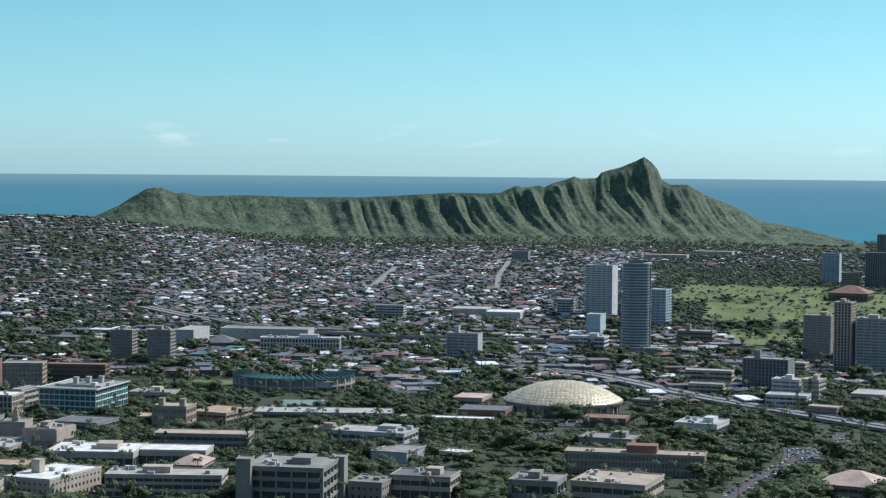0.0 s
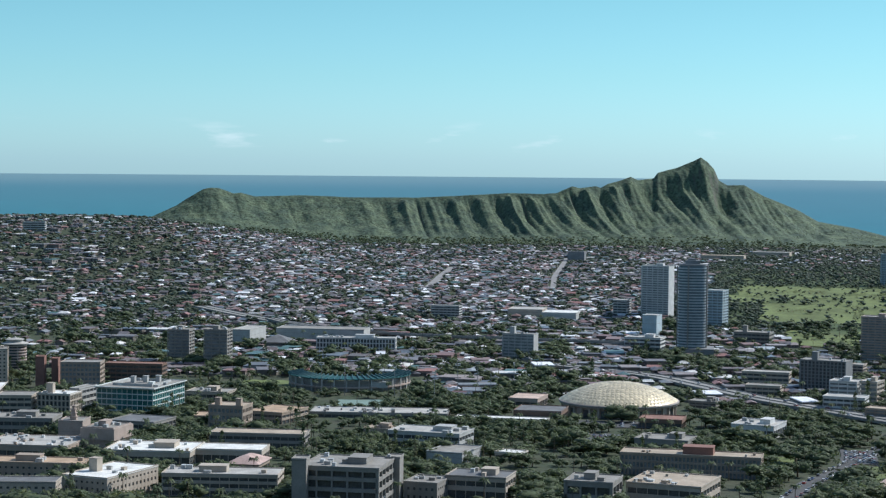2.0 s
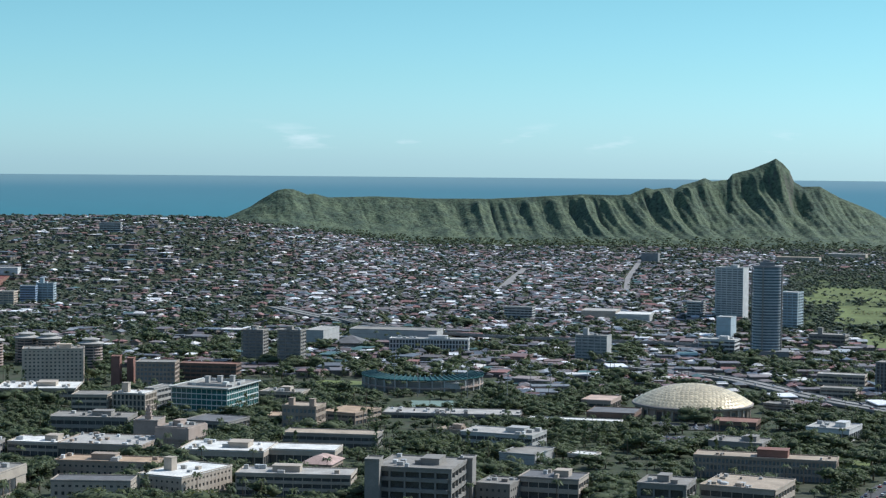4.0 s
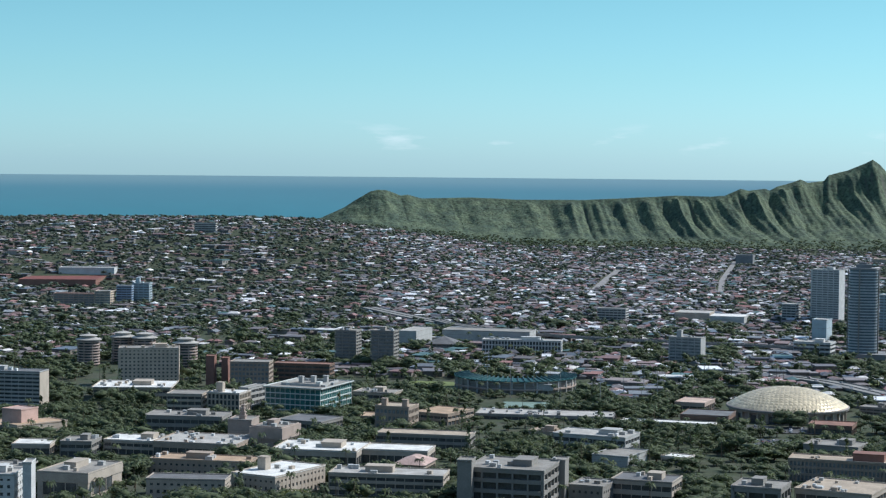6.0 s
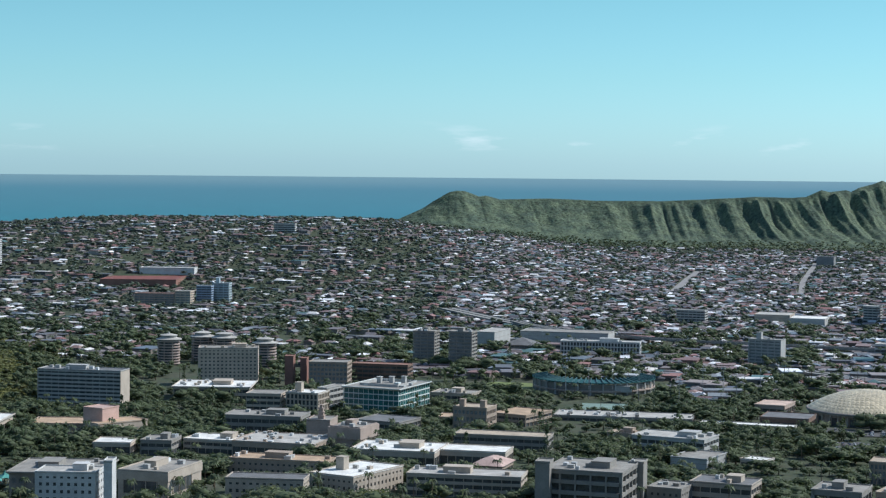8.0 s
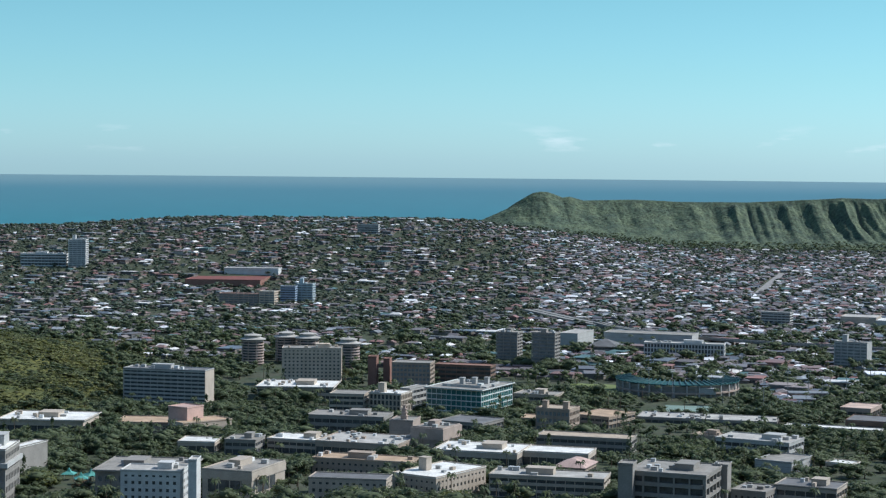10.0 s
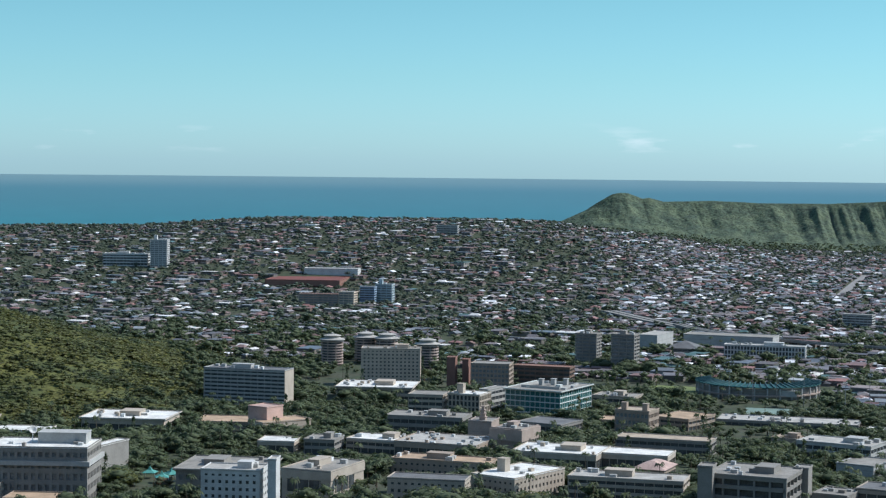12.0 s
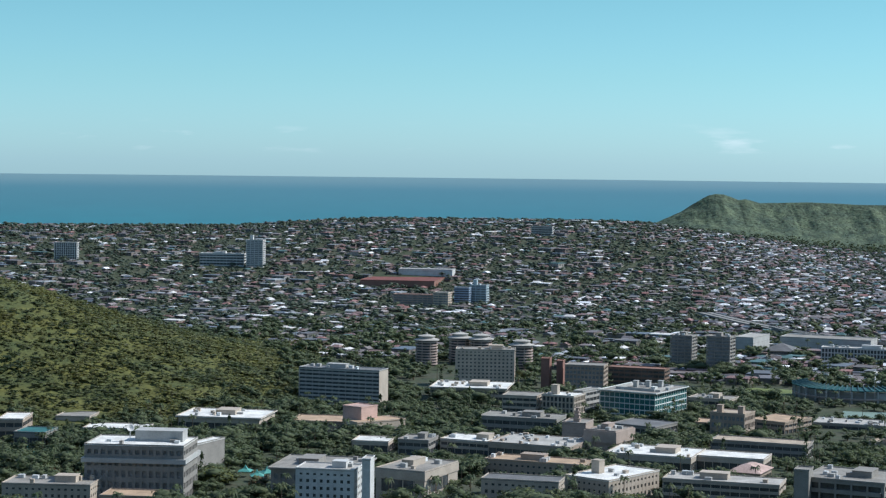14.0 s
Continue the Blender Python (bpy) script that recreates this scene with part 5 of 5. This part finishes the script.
scatter("house_rows", shapes, house_rows, [house_wall, house_roof, dark_glass], "crowded low houses with white, grey, brown and red roofs", "houses", False)

# trees between the far houses, in the park and under the mountain
for k in range(45000):
    az, r = rng.uniform(-15.5, 31.5), math.sqrt(rng.uniform(2300 ** 2, 4230 ** 2))
    if k > 40500:
        az, r = rng.uniform(-15.5, -6.4), math.sqrt(rng.uniform(2440 ** 2, 3660 ** 2))
    x, y = -r * math.sin(radians(az)), r * math.cos(radians(az))
    if float(hill_height(az, r)) > 8:
        continue
    grove = noise.fractal(Vector((x / 120, y / 120, 9.0)), 1.0, 2.0, 3)
    want = (0.85 if az < 9 else 1.0) + 0.8 * grove
    if az < -6.4 and r > 2420:
        want = 0.95 + 0.6 * grove
    if r > 3640:
        want = 0.9
    if in_patch(az, r, ("lawn", "straw")):
        want = 0.12
    if r > 3800 and -12.5 < az < 11.0:
        continue
    if rng.random() > want or not is_free(x, y, 3.0):
        continue
    s = far_scale(r)
    tall = rng.choice((4.5, 5.5, 6.5, 8, 11)) * rng.uniform(0.85, 1.15) * s
    wide = tall * (rng.uniform(1.7, 2.8) if az > 9 else rng.uniform(1.4, 2.4))
    if az > 19 and 3480 < r < 3640:
        tall *= 1.35
    far_poses.append((rng.randrange(5), x, y, float(ground(az, r)), rng.uniform(0, 6.28), wide, wide, tall))
scatter("far_trees", far_kinds, far_poses, [leaf_hazed, crown_shade, bark], "dark green trees between far houses and in the park", "trees")

# scrub on the hillside
A, R = np.meshgrid(np.linspace(19.5, 62, 240), np.linspace(1320, 2300, 120))
hill_soil = mat("hill_grass", (0.108, 0.108, 0.027), 0.95, 0.5, 40.0, 1.0, fine=6.0, second=(0.052, 0.068, 0.024))
Z = land(A, R) + 0.25 + (2.5 * rough_grid(A, R, 80, 4.0, 4) - 1.0) * np.clip(hill_height(A, R) / 20, 0, 1) - 1.2 * (hill_height(A, R) < 2)
tagged(sheet(A, R, Z, "hillside", [hill_soil]), "scrub-covered yellow-green hillside", "hill", kind="structure")
bush_poses = []
bush_kinds = [crown_cards(60 + s, 1, 9, 0.12, lobe=TINY_LOBE) for s in range(4)]
for _ in range(33000):
    az, r = rng.uniform(20, 32.0), math.sqrt(rng.uniform(1340 ** 2, 2250 ** 2))
    if az > 24 and r > 1830:
        continue
    if float(hill_height(az, r)) < 1.0:
        continue
    x, y = -r * math.sin(radians(az)), r * math.cos(radians(az))
    patchy = noise.fractal(Vector((x / 45, y / 45, 1.0)), 1.0, 2.0, 3)
    steep_side = float(smooth(1500, 1750, r)) * float(smooth(23, 27, az))
    if rng.random() > 0.80 - 0.22 * steep_side + 0.9 * patchy or not is_free(x, y, 4.0, 6.0):
        continue
    tall = rng.choice((1.6, 2.2, 3.0, 4.0, 6.0)) * rng.uniform(0.8, 1.2)
    wide = tall * rng.uniform(1.9, 3.1)
    bush_poses.append((rng.randrange(4), x, y, float(land(az, r)) - 0.25 * tall, rng.uniform(0, 6.28), wide, wide, tall))
scatter("hillside_scrub", bush_kinds, bush_poses, [scrub_leaf, crown_shade], "yellow-green scrub bushes over the hillside", "bushes")

# scrub and low trees on the mountain's flank
MA, MR, MZ = MOUNT
flank = []
tuft = [crown_cards(80 + s, 1, 5, 0.18, lobe=TINY_LOBE) for s in range(4)]
for _ in range(10000):
    row, col = int(124 * rng.random() ** 2.1), rng.randrange(20, 940)
    if MZ[row, col] - float(ground(MA[row, col], MR[row, col])) < -2:
        continue
    az, r, z = MA[row, col] + rng.uniform(-0.014, 0.014), MR[row, col], MZ[row, col]
    tall = rng.uniform(1.2, 2.6) + (rng.uniform(2.0, 7.0) if row < 24 else 0.0)
    wide = tall * rng.uniform(1.1, 1.8)
    flank.append((rng.randrange(4), -r * math.sin(radians(az)), r * math.cos(radians(az)), z - 0.7, rng.uniform(0, 6.28), wide, wide, tall))
scatter("mountain_bushes", tuft, flank, [leaf_near, crown_shade], "low dark green scrub on the crater wall", "bushes")


# ---- single large trees ----
OLD_TREES = [(-3.75, 1446, 17, 27, 0), (8.95, 1890, 20, 34, 1), (8.3, 1862, 19, 30, 2), (7.7, 1872, 16, 26, 0), (9.7, 1900, 15, 24, 1), (-4.9, 1985, 17, 36, 2), (-5.5, 1960, 15, 34, 0), (-6.5, 1930, 16, 38, 1), (3.2, 2420, 15, 44, 2), (15.7, 1590, 16, 30, 1), (16.6, 1580, 15, 26, 0), (-1.2, 2005, 12, 22, 2)]
GARDEN_TREES = [(11.0, 1392, 13, 24, 3), (9.5, 1380, 12, 22, 0), (6.2, 1120, 12, 22, 1), (13.3, 1075, 13, 20, 2), (20.6, 1300, 14, 26, 0), (22.0, 1270, 13, 26, 1), (28.4, 1120, 9, 17, 4), (27.6, 1100, 8, 14, 4), (29.3, 1140, 8, 16, 4), (23.1, 1085, 8, 12, 3), (22.2, 1070, 9, 13, 4), (10.9, 1500, 7, 12, 3), (2.0, 1385, 8, 14, 3)]
for az, r, tall, wide, which in OLD_TREES + GARDEN_TREES:
    set_tree(kinds[which], spot(az, r, -0.3), az, wide, tall)
cypress_v, cypress_f, cypress_m = cone_tris(9)
cypress = thing("cypress_tree", "dark slender conical evergreen tree", "tree", spot(-10.95, 1600, -0.2))
cypress.scale = (20, 20, 24)
part("trunk", pieces("trunk", cypress_v, cypress_f[cypress_m == 2], bark), cypress)
part("crown", pieces("crown", cypress_v, cypress_f[cypress_m == 0], leaf_near), cypress)


# ---- floodlight masts by the sports grounds ----


mast_metal = mat("mast_metal", (0.22, 0.23, 0.23), 0.5, 0.2, 3.0)


def floodlight():
    top = thing("floodlight_mast", "tall grey floodlight mast with a lamp rack", "light mast", (0, 0, 0), group="floodlight masts")
    part("pole", lathe("pole", [(0.32, -1), (0.26, 10), (0.16, 27), (0.05, 27.2)], mast_metal, 8), top)
    rack = part("lamp_rack", boxes("lamp_rack", [(-2.2, 2.2, -0.15, 0.15, 25.2, 25.5), (-2.2, 2.2, -0.15, 0.15, 26.6, 26.9)], unit_metal), top)
    lamp = lathe("lamp", [(0.05, 0.35), (0.4, 0.3), (0.5, 0.0), (0.42, -0.05)], WALL["white"], 10)
    for k in range(5):
        for z in (25.3, 26.7):
            ob = part("lamp", lamp, rack, (-1.9 + 0.95 * k, -0.3, z))
            ob.rotation_euler = (radians(70), 0, 0)
    return top


mast = floodlight()
for k, (az, r) in enumerate(((5.3, 1640), (4.6, 1625), (3.9, 1615), (3.1, 1610), (1.2, 1640), (0.6, 1660), (0.2, 1600), (-0.5, 1650), (1.9, 1560))):
    m = Matrix.Translation(spot(az, r)) @ Matrix.Rotation(radians(az + 40 * k), 4, "Z")
    if k:
        copy_thing(mast, m)
    else:
        mast.matrix_basis = m

# ---- cars ----
car_paint = pick("car_paint", [(0.75, 0.75, 0.75), (0.10, 0.10, 0.11), (0.45, 0.46, 0.48), (0.30, 0.05, 0.04), (0.62, 0.62, 0.60), (0.07, 0.10, 0.20), (0.80, 0.80, 0.78), (0.25, 0.25, 0.24)], 0.3, "object", 0.05)
tyre_rubber = mat("tyre_rubber", (0.02, 0.02, 0.02), 0.9, 0.1, 0.3)


def car_thing():
    top = thing("car", "small parked or driving passenger car", "car", (0, 0, 0), group="cars on the roads and lots")
    part("body", boxes("body", [(-0.88, 0.88, -2.2, 2.2, 0.32, 0.95)], car_paint, 0.12), top)
    v = [(-0.8, -1.5, 0.95), (0.8, -1.5, 0.95), (0.8, 1.2, 0.95), (-0.8, 1.2, 0.95), (-0.66, -0.9, 1.48), (0.66, -0.9, 1.48), (0.66, 0.55, 1.48), (-0.66, 0.55, 1.48)]
    part("cabin_glass", mesh_of("cabin_glass", v, [(0, 1, 5, 4), (1, 2, 6, 5), (2, 3, 7, 6), (3, 0, 4, 7)], [dark_glass]), top)
    part("roof", boxes("roof", [(-0.68, 0.68, -0.92, 0.57, 1.47, 1.53)], car_paint, 0.02), top)
    wheel = lathe("wheel", [(0.05, -0.1), (0.3, -0.1), (0.33, -0.05), (0.33, 0.05), (0.3, 0.1), (0.05, 0.1)], tyre_rubber, 12)
    for x in (-0.82, 0.82):
        for y in (-1.35, 1.35):
            ob = part("wheel", wheel, top, (x, y, 0.33))
            ob.rotation_euler = (0, radians(90), 0)
    return top


auto, first_car = car_thing(), True


def set_car(x, y, z, turn):
    global first_car
    m = Matrix.Translation((x, y, z)) @ Matrix.Rotation(turn, 4, "Z")
    if first_car:
        auto.matrix_basis, first_car = m, False
    else:
        copy_thing(auto, m)


for line, lift, step, side in ((ROADS[0], 2.5, 5, 5.5), (ROADS[0], 2.5, 4, -6.0), (ROADS[3], 0.27, 1, 4.0), (ROADS[3], 0.27, 1, -4.0)):
    pts = line[0]
    for i in range(1, len(pts) - 1, step):
        d = pts[i + 1] - pts[i - 1]
        d = d / np.linalg.norm(d)
        p = pts[i] + np.array((d[1], -d[0])) * side + d * rng.uniform(-4, 4)
        az, r = polar(*p)
        if not -14.5 < az < 2:
            continue
        q = pts[i]
        qa, qr = polar(*q)
        set_car(p[0], p[1], float(ground(qa, qr)) + lift, math.atan2(d[1], d[0]) - math.pi / 2)
for a0, a1, r0, r1, surface in PATCHES:
    if surface != "asphalt":
        continue
    for i in range(5):
        for j in range(7):
            az, r = a0 + (a1 - a0) * (j + 0.7 + rng.uniform(-0.1, 0.1)) / 8, r0 + (r1 - r0) * (i + 0.8) / 6
            if rng.random() < 0.8:
                p = spot(az, r, 0.4)
                set_car(p.x, p.y, p.z, radians(az) + 0.2)

# ---- teal tents in the garden ----
tent_cloth = mat("tent_cloth", (0.09, 0.30, 0.26), 0.7, 0.15, 2.0)


def tent():
    top = thing("garden_tent", "pointed teal fabric tent in the campus garden", "tent", (0, 0, 0), group="garden tents")
    v = [(-4, -4, 3), (4, -4, 3), (4, 4, 3), (-4, 4, 3), (-1.2, -1.2, 4.4), (1.2, -1.2, 4.4), (1.2, 1.2, 4.4), (-1.2, 1.2, 4.4), (0, 0, 6.8)]
    part("canopy", mesh_of("canopy", v, [(0, 1, 5, 4), (1, 2, 6, 5), (2, 3, 7, 6), (3, 0, 4, 7), (4, 5, 8), (5, 6, 8), (6, 7, 8), (7, 4, 8)], [tent_cloth]), top)
    for x in (-3.8, 3.8):
        for y in (-3.8, 3.8):
            part("pole", boxes("pole", [(-0.08, 0.08, -0.08, 0.08, -0.8, 3.0)], unit_metal), top, (x, y, 0))
    return top


first_tent = tent()
for k, (az, r) in enumerate(((22.25, 1098), (21.95, 1112), (21.6, 1104), (22.6, 1120), (29.0, 1235))):
    m = Matrix.Translation(spot(az, r, 0.6)) @ Matrix.Rotation(radians(az + 25 * k), 4, "Z")
    if k:
        copy_thing(first_tent, m)
    else:
        first_tent.matrix_basis = m
